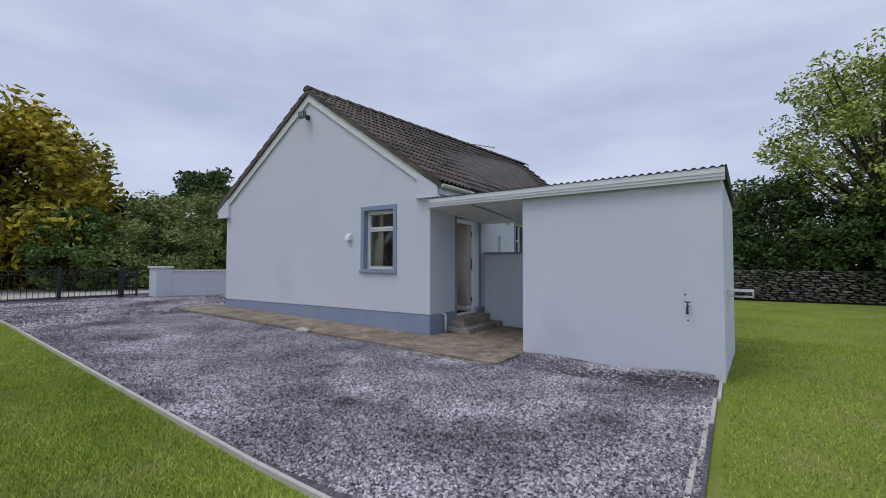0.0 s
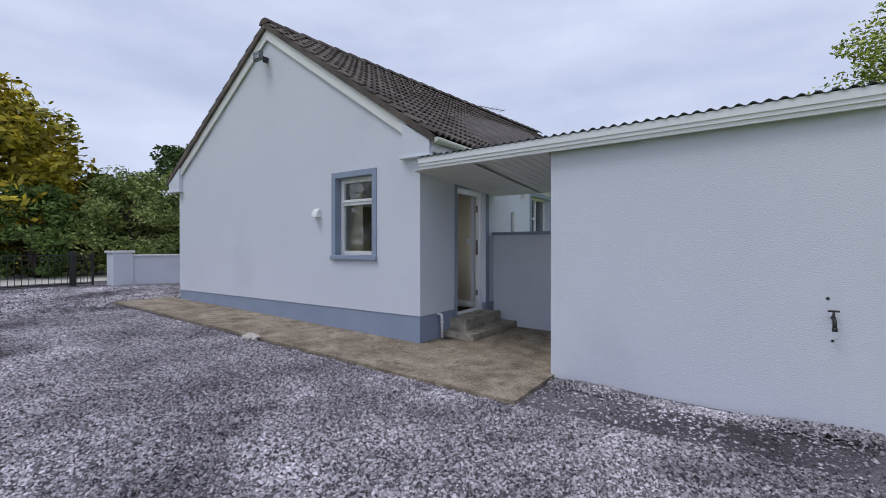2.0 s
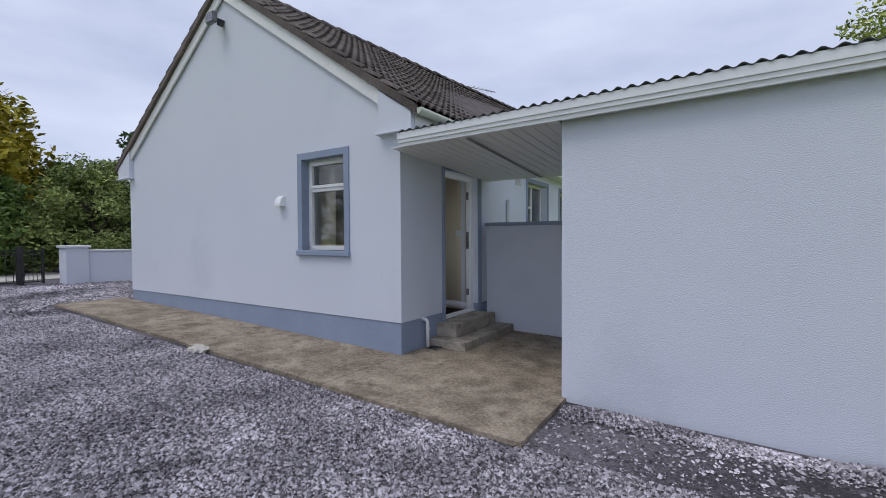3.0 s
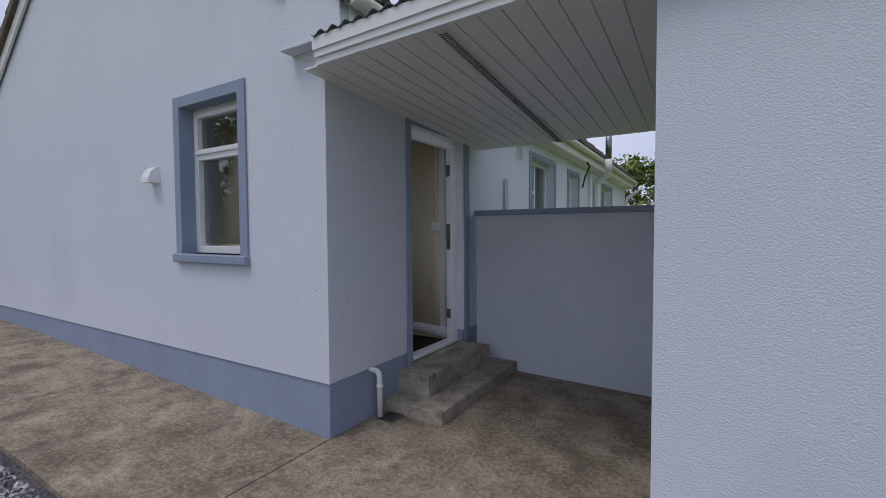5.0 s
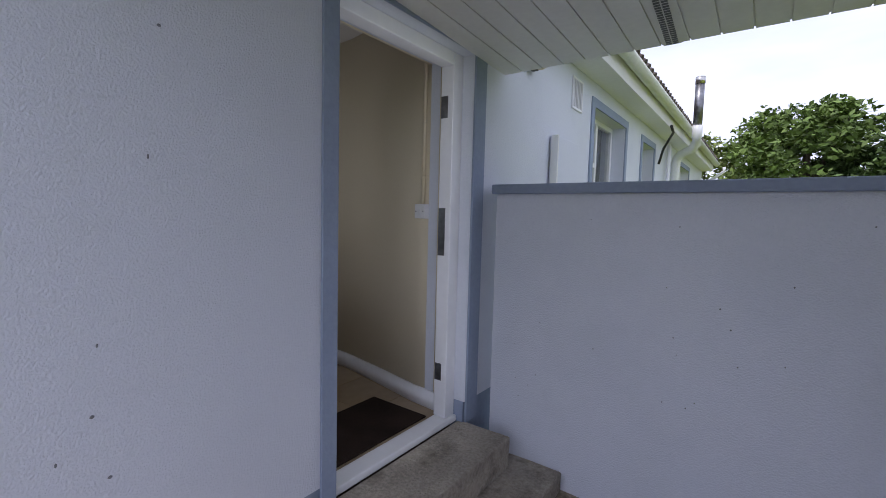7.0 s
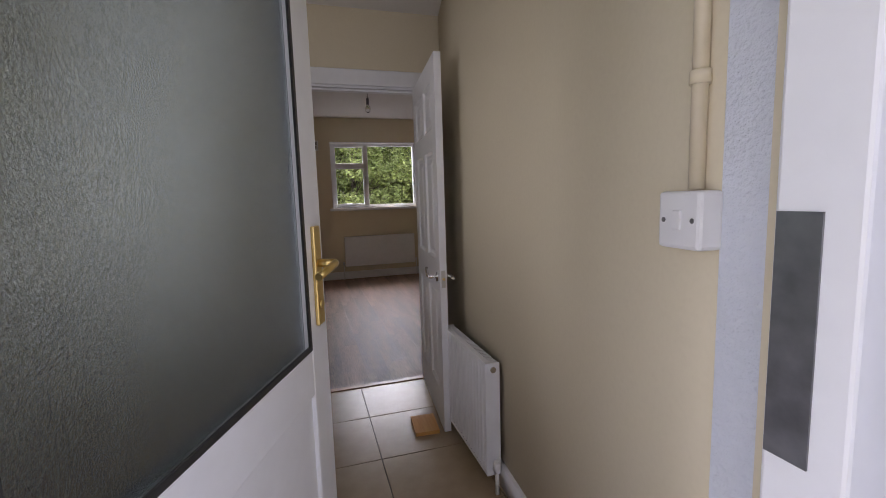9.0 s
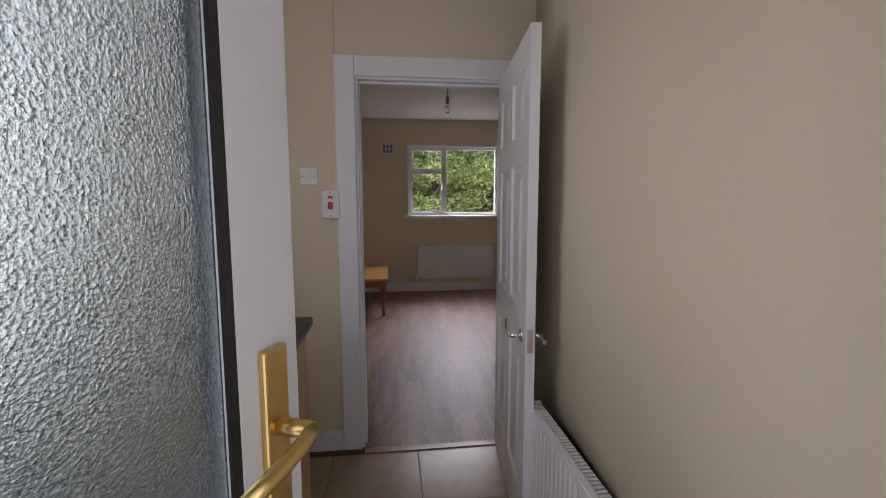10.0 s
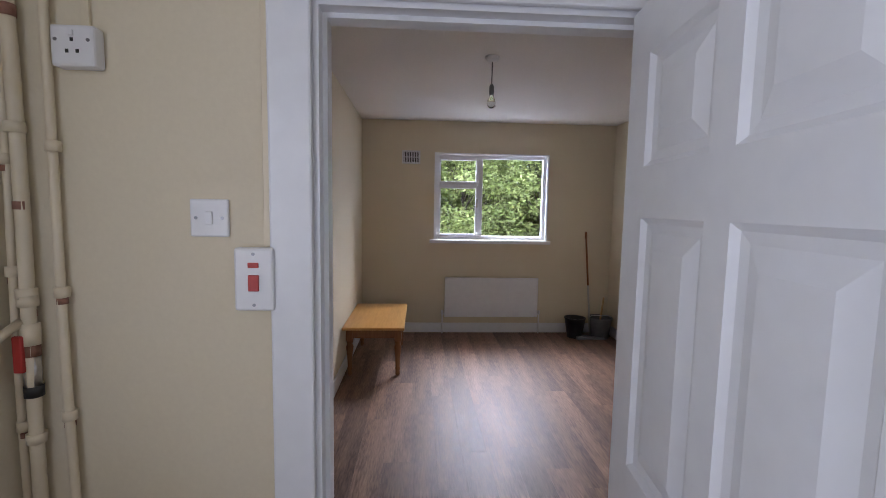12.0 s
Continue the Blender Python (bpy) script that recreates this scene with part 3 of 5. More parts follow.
def shed_door():
    d = thing("shed_door", "white corrugated metal shed door with a padlock hasp", "door")
    bm = bmesh.new()
    n = 90
    y0, y1 = 1.235, 2.10
    rows = [[], [], [], []]
    for i in range(n + 1):
        y = y0 + (y1 - y0) * i / n
        ph = (y - y0) / 0.105 % 1.0
        bump = 0.014 if ph < 0.3 else 0.0
        x = 1.985 - 0.02 * (y - y0) - bump
        for k, (xx, z) in enumerate(((x, 0.06), (x, 2.42), (x + 0.004, 0.06), (x + 0.004, 2.42))):
            rows[k].append(bm.verts.new((xx, y, z)))
    for i in range(n):
        bm.faces.new((rows[0][i], rows[0][i + 1], rows[1][i + 1], rows[1][i]))
        bm.faces.new((rows[2][i], rows[2][i + 1], rows[3][i + 1], rows[3][i]))
    part("leaf", bm, SHEET, d)
    part("jamb", B(1.958, 2.034, 1.06, 1.232, 0.03, 2.52, 0.004), PVC, d, "white painted timber jamb")
    # Black box fills the gap; its colour paints the shade there.
    part("gap", B(2.0345, 2.30, 1.082, 1.1145, 0.03, 2.56), DARK, d, "black filler painted as shade in the gap beside the jamb")
    bm = bmesh.new()
    for z in (0.35, 0.9, 1.5, 2.05):
        rod(bm, (1.995, 1.055, z), (1.995, 1.062, z), 0.006, seg=8)
    part("screws", bm, IRON, d)
    bm = bmesh.new()
    tube(bm, [(1.955, 2.0, 1.12), (1.91, 2.0, 1.12), (1.91, 2.0, 1.0), (1.955, 2.0, 1.0)], 0.006)
    part("pull_handle", bm, STEEL, d)
    bm = bmesh.new()
    box(bm, 1.905, 1.95, 2.06, 2.085, 1.0, 1.065, 0.006)
    rod(bm, (1.925, 2.072, 1.065), (1.925, 2.072, 1.09), 0.012)
    part("padlock", bm, BRICKRED, d, "rusty brass padlock")


shed_door()

# ---- yard slab and steps ----


def slab(name, pts, top, depth, mat, label, cat="path"):
    bm = bmesh.new()
    a = [bm.verts.new((x, y, rise(x) + top)) for x, y in pts]
    b = [bm.verts.new((x, y, rise(x) + top - depth)) for x, y in pts]
    bm.faces.new(a)
    bm.faces.new(b[::-1])
    n = len(pts)
    for i in range(n):
        bm.faces.new((a[i], b[i], b[(i + 1) % n], a[(i + 1) % n]))
    return structure(name, bm, mat, label, cat)


for k, (x0, x1) in enumerate(((-7.6, -5.2), (-5.19, -2.6), (-2.59, -0.02), (-0.01, 2.07))):
    y1 = 0.02 if k < 3 else 2.13
    slab("path", [(x0, -1.16 - 0.03 * k), (x1, -1.17 - 0.03 * k), (x1, y1), (x0, y1)], 0.045, 0.14, CONCRETE,
         "stained concrete path slab along the foot of the house")


def rough_step(name, x1, y0, y1, z0, z1, label):
    bm = bmesh.new()
    box(bm, -0.05, x1, y0, y1, z0, z1, 0.012)
    bmesh.ops.subdivide_edges(bm, edges=bm.edges[:], cuts=5, use_grid_fill=True)
    for v in bm.verts:
        e = noise.noise(v.co * 7) * 0.004 + noise.noise(v.co * 30) * 0.0015
        v.co += Vector((e, e, e * 0.5))
    return solid(name, bm, STEP, label, "step", group="back door steps")


rough_step("door_step", 0.54, 0.60, 2.12, 0.02, 0.19, "worn rough grey concrete lower doorstep with chipped edges")
rough_step("door_step", 0.29, 0.80, 1.98, 0.185, 0.365, "worn rough grey concrete upper doorstep with a cracked corner")


def waste_pipe():
    bm = bmesh.new()
    pts = [(-0.03, 0.44, 0.475), (0.03, 0.44, 0.475)]
    pts += [(0.03 + 0.045 * math.sin(a), 0.445, 0.43 + 0.045 * math.cos(a)) for a in (0.4, 0.8, 1.2, 1.57)]
    pts += [(0.075, 0.45, 0.12)]
    tube(bm, pts, 0.021, 14)
    rod(bm, (0.074, 0.449, 0.34), (0.075, 0.449, 0.37), 0.026, seg=14)
    solid("waste_pipe", bm, PVC, "white plastic waste pipe bending down to a drain", "pipe")
    g = thing("drain_grate", "small square metal drain grate in the concrete", "drain")
    bm = bmesh.new()
    frame = [(0.05, 0.20, 0.44, 0.455), (0.05, 0.20, 0.575, 0.59), (0.05, 0.065, 0.455, 0.575), (0.185, 0.20, 0.455, 0.575)]
    for a, b, c, d in frame:
        box(bm, a, b, c, d, 0.09, 0.108)
    for i in range(6):
        box(bm, 0.075 + 0.019 * i, 0.083 + 0.019 * i, 0.455, 0.575, 0.092, 0.106)
    part("grate", bm, FLUE, g)
    # Thin black sheet paints the pit's shade under the bars; no depth is modelled.
    part("pit", B(0.065, 0.185, 0.455, 0.575, 0.0895, 0.0915), DARK, g)


waste_pipe()


# ---- kitchen and living room shells ----
FL = 0.385
structure("floor_kitchen", B(-2.80, -0.10, 0.30, 2.33, 0.25, FL - 0.008), GROUT, "dark grout bed under the kitchen tiles", "floor")
structure("floor_living", B(-6.98, -2.80, 0.93, 3.98, 0.25, FL - 0.010), GROUT, "floor bed under the laminate boards", "floor")
structure("wall_kitchen_left", wall_mesh("y", 0.30, 0.655, -2.76, -0.30, FL, 2.85, [(WIN[0] - 0.02, WIN[1] + 0.02, 1.40, 2.62), (-2.475, -2.325, 2.005, 2.155)]), CREAM,
          "cream painted kitchen wall with the window over the sink")
RIGHT = ((-0.165, 1.944), (-0.40, 1.965), (-0.8, 2.045), (-1.2, 2.115), (-1.6, 2.14), (-2.1, 2.17), (-2.76, 2.30))


def bent_wall(pts, z0, z1, d0, d1, bow=0.0):
    """An upright strip that follows the uneven kitchen wall, between two distances behind its face."""
    bm = bmesh.new()
    rows = [[bm.verts.new((x, y + d, z)) for d in (d0, d1) for z in (z0, z1)] for x, y in pts]
    for a, b in zip(rows, rows[1:]):
        for p, q in ((0, 1), (1, 3), (3, 2), (2, 0)):
            bm.faces.new((a[p], a[q], b[q], b[p])).smooth = (p, q) == (0, 1)
    bm.faces.new([rows[0][k] for k in (0, 1, 3, 2)])
    bm.faces.new([rows[-1][k] for k in (0, 1, 3, 2)])
    return bm


structure("wall_kitchen_right", bent_wall(RIGHT, FL, 2.85, 0.0, 0.12), CREAM, "plain cream painted kitchen wall")
structure("wall_between", wall_mesh("x", -2.88, -2.76, 0.30, 4.1, FL - 0.1, 2.95, [(1.345, 2.255, FL - 0.1, 2.385)]), CREAM,
          "cream painted wall between kitchen and living room")
structure("ceiling_kitchen", B(-2.76, -0.30, 0.30, 2.45, 2.85, 2.93), CEILING, "white painted kitchen ceiling", "ceiling")
structure("wall_living_left", wall_mesh("y", 0.80, 0.93, -6.98, -2.88, FL - 0.1, 2.95), CREAM, "cream painted living room wall")
structure("wall_living_right", wall_mesh("y", 3.98, 4.1, -6.98, -2.88, FL - 0.1, 2.95), CREAM, "cream painted living room wall")
structure("ceiling_living", B(-6.98, -2.88, 0.80, 4.1, 2.93, 2.95), CEILING, "white painted living room ceiling", "ceiling")
structure("wall_inner_lining", wall_mesh("x", -0.32, -0.301, 0.655, 1.95, FL, 2.85, [(DOOR[0], 1.95, FL, 2.47)]), CREAM, "cream painted inside of the door wall")


def skirting(name, bm):
    structure(name, bm, GLOSS, "white painted skirting board", "skirting")


skirting("baseboard_kitchen_right", bent_wall(RIGHT, FL, FL + 0.11, -0.016, -0.001))
bm = bmesh.new()
box(bm, -2.757, -2.742, 1.0, 1.255, FL, FL + 0.11, 0.004)
skirting("baseboard_kitchen_far", bm)
bm = bmesh.new()
box(bm, -6.977, -6.96, 0.95, 3.96, FL, FL + 0.12, 0.004)
box(bm, -6.94, -2.9, 0.933, 0.95, FL, FL + 0.12, 0.004)
box(bm, -6.94, -2.9, 3.96, 3.977, FL, FL + 0.12, 0.004)
skirting("baseboard_living", bm)


# ---- doors ----
def back_door():
    f = thing("door_frame_outer", "white painted frame of the back door with dark lock keeps", "door frame", kind="structure")
    bm = bmesh.new()
    y0, y1 = DOOR[0], DOOR[1]
    box(bm, -0.16, -0.075, y0, y0 + 0.055, 0.40, 2.47, 0.005)
    box(bm, -0.16, -0.075, y1 - 0.09, y1, 0.40, 2.47, 0.005)
    box(bm, -0.16, -0.075, y0 + 0.055, y1 - 0.09, 2.40, 2.47, 0.005)
    box(bm, -0.16, -0.055, y0, y1, 0.362, 0.40, 0.006)
    part("frame", bm, GLOSS, f)
    bm = bmesh.new()
    for z0, z1 in ((0.62, 0.72), (1.35, 1.62), (2.12, 2.24)):
        box(bm, -0.155, -0.11, y1 - 0.093, y1 - 0.0905, z0, z1)
    part("lock_keeps", bm, FLUE, f, "dark metal lock keeps")
    door = thing("back_door", "white back door with textured glass and brass handle, standing open inwards", "door", (-0.15, 1.045, FL + 0.012), 180 - 21.5)
    L, H = 0.885, 1.99
    bm = bmesh.new()
    g = (0.10, L - 0.105, 0.90, H - 0.11)
    box(bm, 0, g[0], -0.044, 0.0, 0, H, 0.004)
    box(bm, g[1], L, -0.044, 0.0, 0, H, 0.004)
    box(bm, g[0], g[1], -0.044, 0.0, g[3], H, 0.004)
    box(bm, g[0], g[1], -0.044, 0.0, g[2] - 0.11, g[2], 0.004)
    box(bm, g[0], g[1], -0.044, 0.0, 0, 0.15, 0.004)
    leaf = part("leaf", bm, GLOSS, door)
    part("lower_panel", B(g[0], g[1], -0.034, -0.010, 0.15, g[2] - 0.11), GLOSS, door)
    bm = bmesh.new()
    for y in (-0.0445, -0.0055):
        for a, b, c, d in ((g[0], g[0] + 0.012, g[2], g[3]), (g[1] - 0.012, g[1], g[2], g[3]), (g[0] + 0.012, g[1] - 0.012, g[2], g[2] + 0.012), (g[0] + 0.012, g[1] - 0.012, g[3] - 0.012, g[3])):
            box(bm, a, b, y, y + 0.005, c, d)
    part("glazing_seal", bm, BLACK, door, "black rubber glazing seal")
    part("pane", B(g[0], g[1], -0.026, -0.018, g[2], g[3]), FROST, door, "frosted textured glass").visible_shadow = False
    for s, nm in ((1, "inner_handle"), (-1, "outer_handle")):
        y = 0.0 if s > 0 else -0.044
        bm = bmesh.new()
        box(bm, L - 0.075, L - 0.035, *sorted((y, y + s * 0.010)), 0.95, 1.19, 0.003)
        rod(bm, (L - 0.055, y, 1.10), (L - 0.055, y + s * 0.05, 1.10), 0.010, seg=12)
        tube(bm, [(L - 0.055, y + s * 0.05, 1.10), (L - 0.075, y + s * 0.055, 1.10), (L - 0.12, y + s * 0.055, 1.095), (L - 0.165, y + s * 0.048, 1.085)], 0.009, 12)
        rod(bm, (L - 0.055, y, 1.0), (L - 0.055, y + s * 0.014, 1.0), 0.010, seg=12)
        part(nm, bm, BRASS, leaf, "brass lever handle on a long plate")


back_door()


def inner_door():
    a = thing("architrave", "white painted architrave and lining of the living room doorway", "door frame", kind="structure")
    bm = bmesh.new()
    for y0, y1, z0, z1 in ((1.255, 1.355, FL, 2.475), (2.24, 2.285, FL, 2.475), (1.355, 2.24, 2.375, 2.475)):
        box(bm, -2.758, -2.738, y0, y1, z0, z1, 0.006)
    for y0, y1, z0, z1 in ((1.25, 1.355, FL, 2.475), (2.24, 2.34, FL, 2.475), (1.355, 2.24, 2.375, 2.475)):
        box(bm, -2.902, -2.882, y0, y1, z0, z1, 0.006)
    part("architrave_boards", bm, GLOSS, a)
    bm = bmesh.new()
    box(bm, -2.88, -2.76, 1.347, 1.368, FL, 2.383)
    box(bm, -2.88, -2.76, 2.232, 2.253, FL, 2.383)
    box(bm, -2.88, -2.76, 1.368, 2.232, 2.363, 2.383)
    box(bm, -2.85, -2.80, 1.368, 1.380, FL, 2.363)
    box(bm, -2.85, -2.80, 1.380, 2.232, 2.351, 2.3632)
    part("lining", bm, GLOSS, a)
    part("threshold", B(-2.737, -2.690, 1.37, 2.23, FL - 0.002, FL + 0.006, 0.002), PINE_DARK, a, "dark wooden threshold strip")
    d = thing("panel_door", "white six-panel door standing open against the kitchen wall", "door", (-2.735, 2.135, FL + 0.006), -6.0)
    L, H, T = 0.79, 1.965, 0.036
    cols, rows = ((0.105, 0.36), (0.43, 0.685)), ((0.20, 0.76), (0.93, 1.50), (1.61, 1.85))
    us = sorted({0, L, *(c for q in cols for c in q)})
    zs = sorted({0, H, *(c for q in rows for c in q)})
    bm = bmesh.new()
    for i in range(len(us) - 1):
        for j in range(len(zs) - 1):
            panel = any(abs(c[0] - us[i]) < 1e-6 for c in cols) and any(abs(r[0] - zs[j]) < 1e-6 for r in rows)
            for y, s in ((-T, 1), (0, -1)):
                a0, a1, b0, b1 = us[i], us[i + 1], zs[j], zs[j + 1]
                if not panel:
                    bm.faces.new([bm.verts.new(q) for q in ((a0, y, b0), (a1, y, b0), (a1, y, b1), (a0, y, b1))])
                else:
                    loops = []
                    for ins, dep in ((0, 0), (0.012, 0.010), (0.030, 0.013), (0.066, 0.002)):
                        loops.append([bm.verts.new(q) for q in ((a0 + ins, y + s * dep, b0 + ins), (a1 - ins, y + s * dep, b0 + ins), (a1 - ins, y + s * dep, b1 - ins), (a0 + ins, y + s * dep, b1 - ins))])
                    for l0, l1 in zip(loops, loops[1:]):
                        for k in range(4):
                            bm.faces.new((l0[k], l0[(k + 1) % 4], l1[(k + 1) % 4], l1[k]))
                    bm.faces.new(loops[-1])
    for x in (0, L):
        bm.faces.new([bm.verts.new(q) for q in ((x, -T, 0), (x, 0, 0), (x, 0, H), (x, -T, H))])
    for z in (0, H):
        bm.faces.new([bm.verts.new(q) for q in ((0, -T, z), (L, -T, z), (L, 0, z), (0, 0, z))])
    bmesh.ops.remove_doubles(bm, verts=bm.verts[:], dist=0.0002)
    leaf = part("leaf", bm, GLOSS, d)
    for s, y, nm in ((-1, -T, "handle"), (1, 0.0, "rear_handle")):
        bm = bmesh.new()
        rod(bm, (L - 0.06, y, 0.84), (L - 0.06, y + s * 0.008, 0.84), 0.026, seg=20)
        rod(bm, (L - 0.06, y, 0.84), (L - 0.06, y + s * 0.045, 0.84), 0.009, seg=12)
        tube(bm, [(L - 0.06, y + s * 0.045, 0.84), (L - 0.10, y + s * 0.05, 0.845), (L - 0.145, y + s * 0.045, 0.86), (L - 0.165, y + s * 0.042, 0.875)] if s < 0 else
             [(L - 0.06, y + s * 0.03, 0.84), (L - 0.0, y + s * 0.032, 0.84), (L + 0.03, y + s * 0.03, 0.84)], 0.008, 12)
        part(nm, bm, CHROME, leaf, "chrome lever handle")
    bm = B(L - 0.001, L + 0.002, -0.029, -0.007, 0.79, 0.88)
    part("latch_plate", bm, STEEL, leaf)
    bm = bmesh.new()
    rod(bm, (L, -0.018, 0.835), (L + 0.012, -0.018, 0.835), 0.007)
    part("latch", bm, BRASS, leaf)


inner_door()


# ---- kitchen things ----
def duct_hole():
    """The ragged round opening of an old extractor duct, with its tube behind."""
    bm = bmesh.new()
    cx, cz, h, n = -2.40, 2.08, 0.075, 40
    rng = random.Random(4)
    rim, back, edge = [], [], []
    for i in range(n):
        a = 2 * math.pi * i / n
        r = 0.060 + rng.uniform(-0.002, 0.002)
        rim.append(bm.verts.new((cx + r * math.cos(a), 0.6555, cz + r * math.sin(a))))
        back.append(bm.verts.new((cx + r * math.cos(a), 0.42, cz + r * math.sin(a))))
        k = h / max(abs(math.cos(a)), abs(math.sin(a)))
        edge.append(bm.verts.new((cx + k * math.cos(a), 0.6555, cz + k * math.sin(a))))
    for i in range(n):
        j = (i + 1) % n
        bm.faces.new((rim[i], rim[j], edge[j], edge[i])).material_index = 0
        bm.faces.new((rim[i], back[i], back[j], rim[j])).material_index = 1
    bm.faces.new(back).material_index = 1
    structure("duct_hole", bm, [CREAM, MORTAR], "round open duct hole in the cream wall", "hole")
    bm = bmesh.new()
    for i in range(n):
        a0 = 2 * math.pi * i / n
        p0 = (cx + 0.061 * math.cos(a0), 0.6565, cz + 0.061 * math.sin(a0))
        bmesh.ops.create_icosphere(bm, subdivisions=1, radius=0.004 + 0.003 * rng.random(), matrix=Matrix.Translation(p0))
    solid("plaster_rim", bm, KERB, "rough broken plaster edge round the duct hole", "plaster", "stuff")


duct_hole()


def wall_plate(name, label, cat, at, rz, w, h, depth):
    """A rounded plastic box on a wall; the local y axis points into the room."""
    t = thing(name, label, cat, at, rz)
    part("box", B(-w / 2, w / 2, 0, depth, -h / 2, h / 2, min(0.006, depth * 0.4)), SWITCH, t)
    return t


def screw(t, x, y, z):
    bm = bmesh.new()
    rod(bm, (x, y - 0.002, z), (x, y + 0.0012, z), 0.004, seg=8)
    part("screw", bm, FLUE, t)


def rocker(t, y, w=0.016, h=0.03, mat=None, z=0.0, label=""):
    bm = bmesh.new()
    box(bm, -w / 2, w / 2, y - 0.002, y + 0.004, z - h / 2, z + h / 2, 0.0015)
    part("rocker", bm, mat or SWITCH, t, label)


FAR = -2.76
s = wall_plate("light_switch", "white plastic single light switch on the cream wall", "switch", (FAR, 1.115, 1.872), -90, 0.088, 0.088, 0.010)
rocker(s, 0.010), screw(s, -0.03, 0.010, 0), screw(s, 0.03, 0.010, 0)
s = wall_plate("light_switch", "white plastic light switch on a deep surface box", "switch", (-0.34, 1.958, 1.60), 174, 0.088, 0.088, 0.042)
rocker(s, 0.042), screw(s, -0.03, 0.042, 0), screw(s, 0.03, 0.042, 0)
s = wall_plate("cooker_switch", "white cooker isolator with a red rocker switch", "switch", (FAR, 1.222, 1.731), -90, 0.090, 0.148, 0.034)
rocker(s, 0.034, 0.024, 0.038, RED, -0.008, "red rocker"), rocker(s, 0.034, 0.024, 0.012, RED, 0.034, "dark red neon lamp"), screw(s, 0, 0.034, 0.06), screw(s, 0, 0.034, -0.06)
s = wall_plate("blank_plate", "white plastic blanking plate on the cream wall", "plate", (-2.45, 0.6555, 1.63), 0, 0.088, 0.088, 0.009)
screw(s, -0.03, 0.009, 0), screw(s, 0.03, 0.009, 0)
s = wall_plate("wall_socket", "white plastic surface-mounted electrical socket high on the wall", "socket", (FAR, 0.85, 2.241), -90, 0.092, 0.088, 0.036)
bm = bmesh.new()
for dx, dz in ((0, 0.012), (-0.011, -0.012), (0.011, -0.012)):
    box(bm, dx - 0.0035, dx + 0.0035, 0.035, 0.0366, dz - 0.004, dz + 0.004)
part("pin_slots", bm, BLACK, s)
rocker(s, 0.036, 0.010, 0.012, None, 0.026), screw(s, -0.034, 0.036, 0.012), screw(s, 0.034, 0.036, 0.012)


def pipes():
    rng = random.Random(7)
    for y, x, r, top in ((0.682, FAR + 0.022, 0.009, 2.85), (0.712, FAR + 0.026, 0.0145, 2.85), (0.785, FAR + 0.020, 0.0105, 2.85)):
        t = thing("water_pipe", "cream painted water pipe with chipped rusty clips", "pipe", group="pipes in the kitchen corner")
        bm = bmesh.new()
        pts = [(x + 0.003 * math.sin(5 * z + y * 9), y + 0.004 * math.sin(3.1 * z + y * 30), z) for z in np.linspace(FL, top, 22)]
        tube(bm, pts, r, 10)
        part("pipe_run", bm, CREAM_PIPE, t)
        for z in (0.95, 1.36, 1.74, 2.05, 2.48):
            z += rng.uniform(-0.06, 0.06)
            bm = bmesh.new()
            rod(bm, (x, y, z - 0.012), (x, y, z + 0.012), r + 0.005, seg=12)
            box(bm, FAR, x, y - 0.006, y + 0.006, z - 0.008, z + 0.008)
            part("pipe_clip", bm, CREAM_PIPE, t)
            if rng.random() < 0.6:
                bm = bmesh.new()
                rod(bm, (x, y, z - 0.028), (x, y, z - 0.014), r + 0.0012, seg=12)
                part("paint_chip", bm, BRICKRED, t, "bare rusty band where the paint has chipped")
    for y0, z0 in ((1.248, 1.806), (0.862, 2.285)):
        bm = bmesh.new()
        box(bm, FAR, FAR + 0.011, y0 - 0.009, y0 + 0.009, z0, 2.85, 0.002)
        solid("cable_conduit", bm, CREAM_PIPE, "thin cream painted cable conduit running up the wall", "conduit")
    bm = bmesh.new()
    rod(bm, (-0.34, 1.946, 1.646), (-0.34, 1.946, 2.85), 0.0115, seg=10)
    rod(bm, (-0.34, 1.946, 1.80), (-0.34, 1.946, 1.82), 0.015, seg=10)
    solid("cable_conduit", bm, CREAM_PIPE, "cream painted round conduit above the switch", "conduit")
    t = thing("stop_valve", "old stopcock with a red lever and rusty joints", "valve")
    x, y = FAR + 0.026, 0.714
    for nm, z0, z1, r, mat in (("joint", 1.575, 1.625, 0.020, CREAM_PIPE), ("rusty_collar", 1.548, 1.576, 0.018, BRICKRED), ("clamp", 1.665, 1.69, 0.020, CREAM_PIPE), ("compression_nut", 1.452, 1.478, 0.019, IRON),
                                ("valve_body", 1.478, 1.548, 0.017, STEEL), ("bare_band", 1.885, 1.903, 0.0152, BRICKRED), ("bare_band", 2.30, 2.325, 0.0152, BRICKRED), ("bare_band", 1.64, 1.655, 0.0152, BRICKRED)):
        bm = bmesh.new()
        rod(bm, (x, y, z0), (x, y, z1), r, seg=12)
        part(nm, bm, mat, t)
    part("lever", B(x + 0.016, x + 0.027, y - 0.020, y + 0.001, 1.515, 1.60, 0.003), RED, t, "red lever")
    bm = bmesh.new()
    pts = [(x + 0.01, y - 0.01, 1.63), (x + 0.06, y - 0.012, 1.61)]
    pts += [(x + 0.06 + 0.17 * math.sin(a), 0.690, 1.61 - 0.33 * (1 - math.cos(a)) - 0.02) for a in (0.3, 0.6, 0.9, 1.2, 1.5)]
    pts += [(x + 0.235, 0.690, 1.15)]
    tube(bm, pts, 0.010, 10)
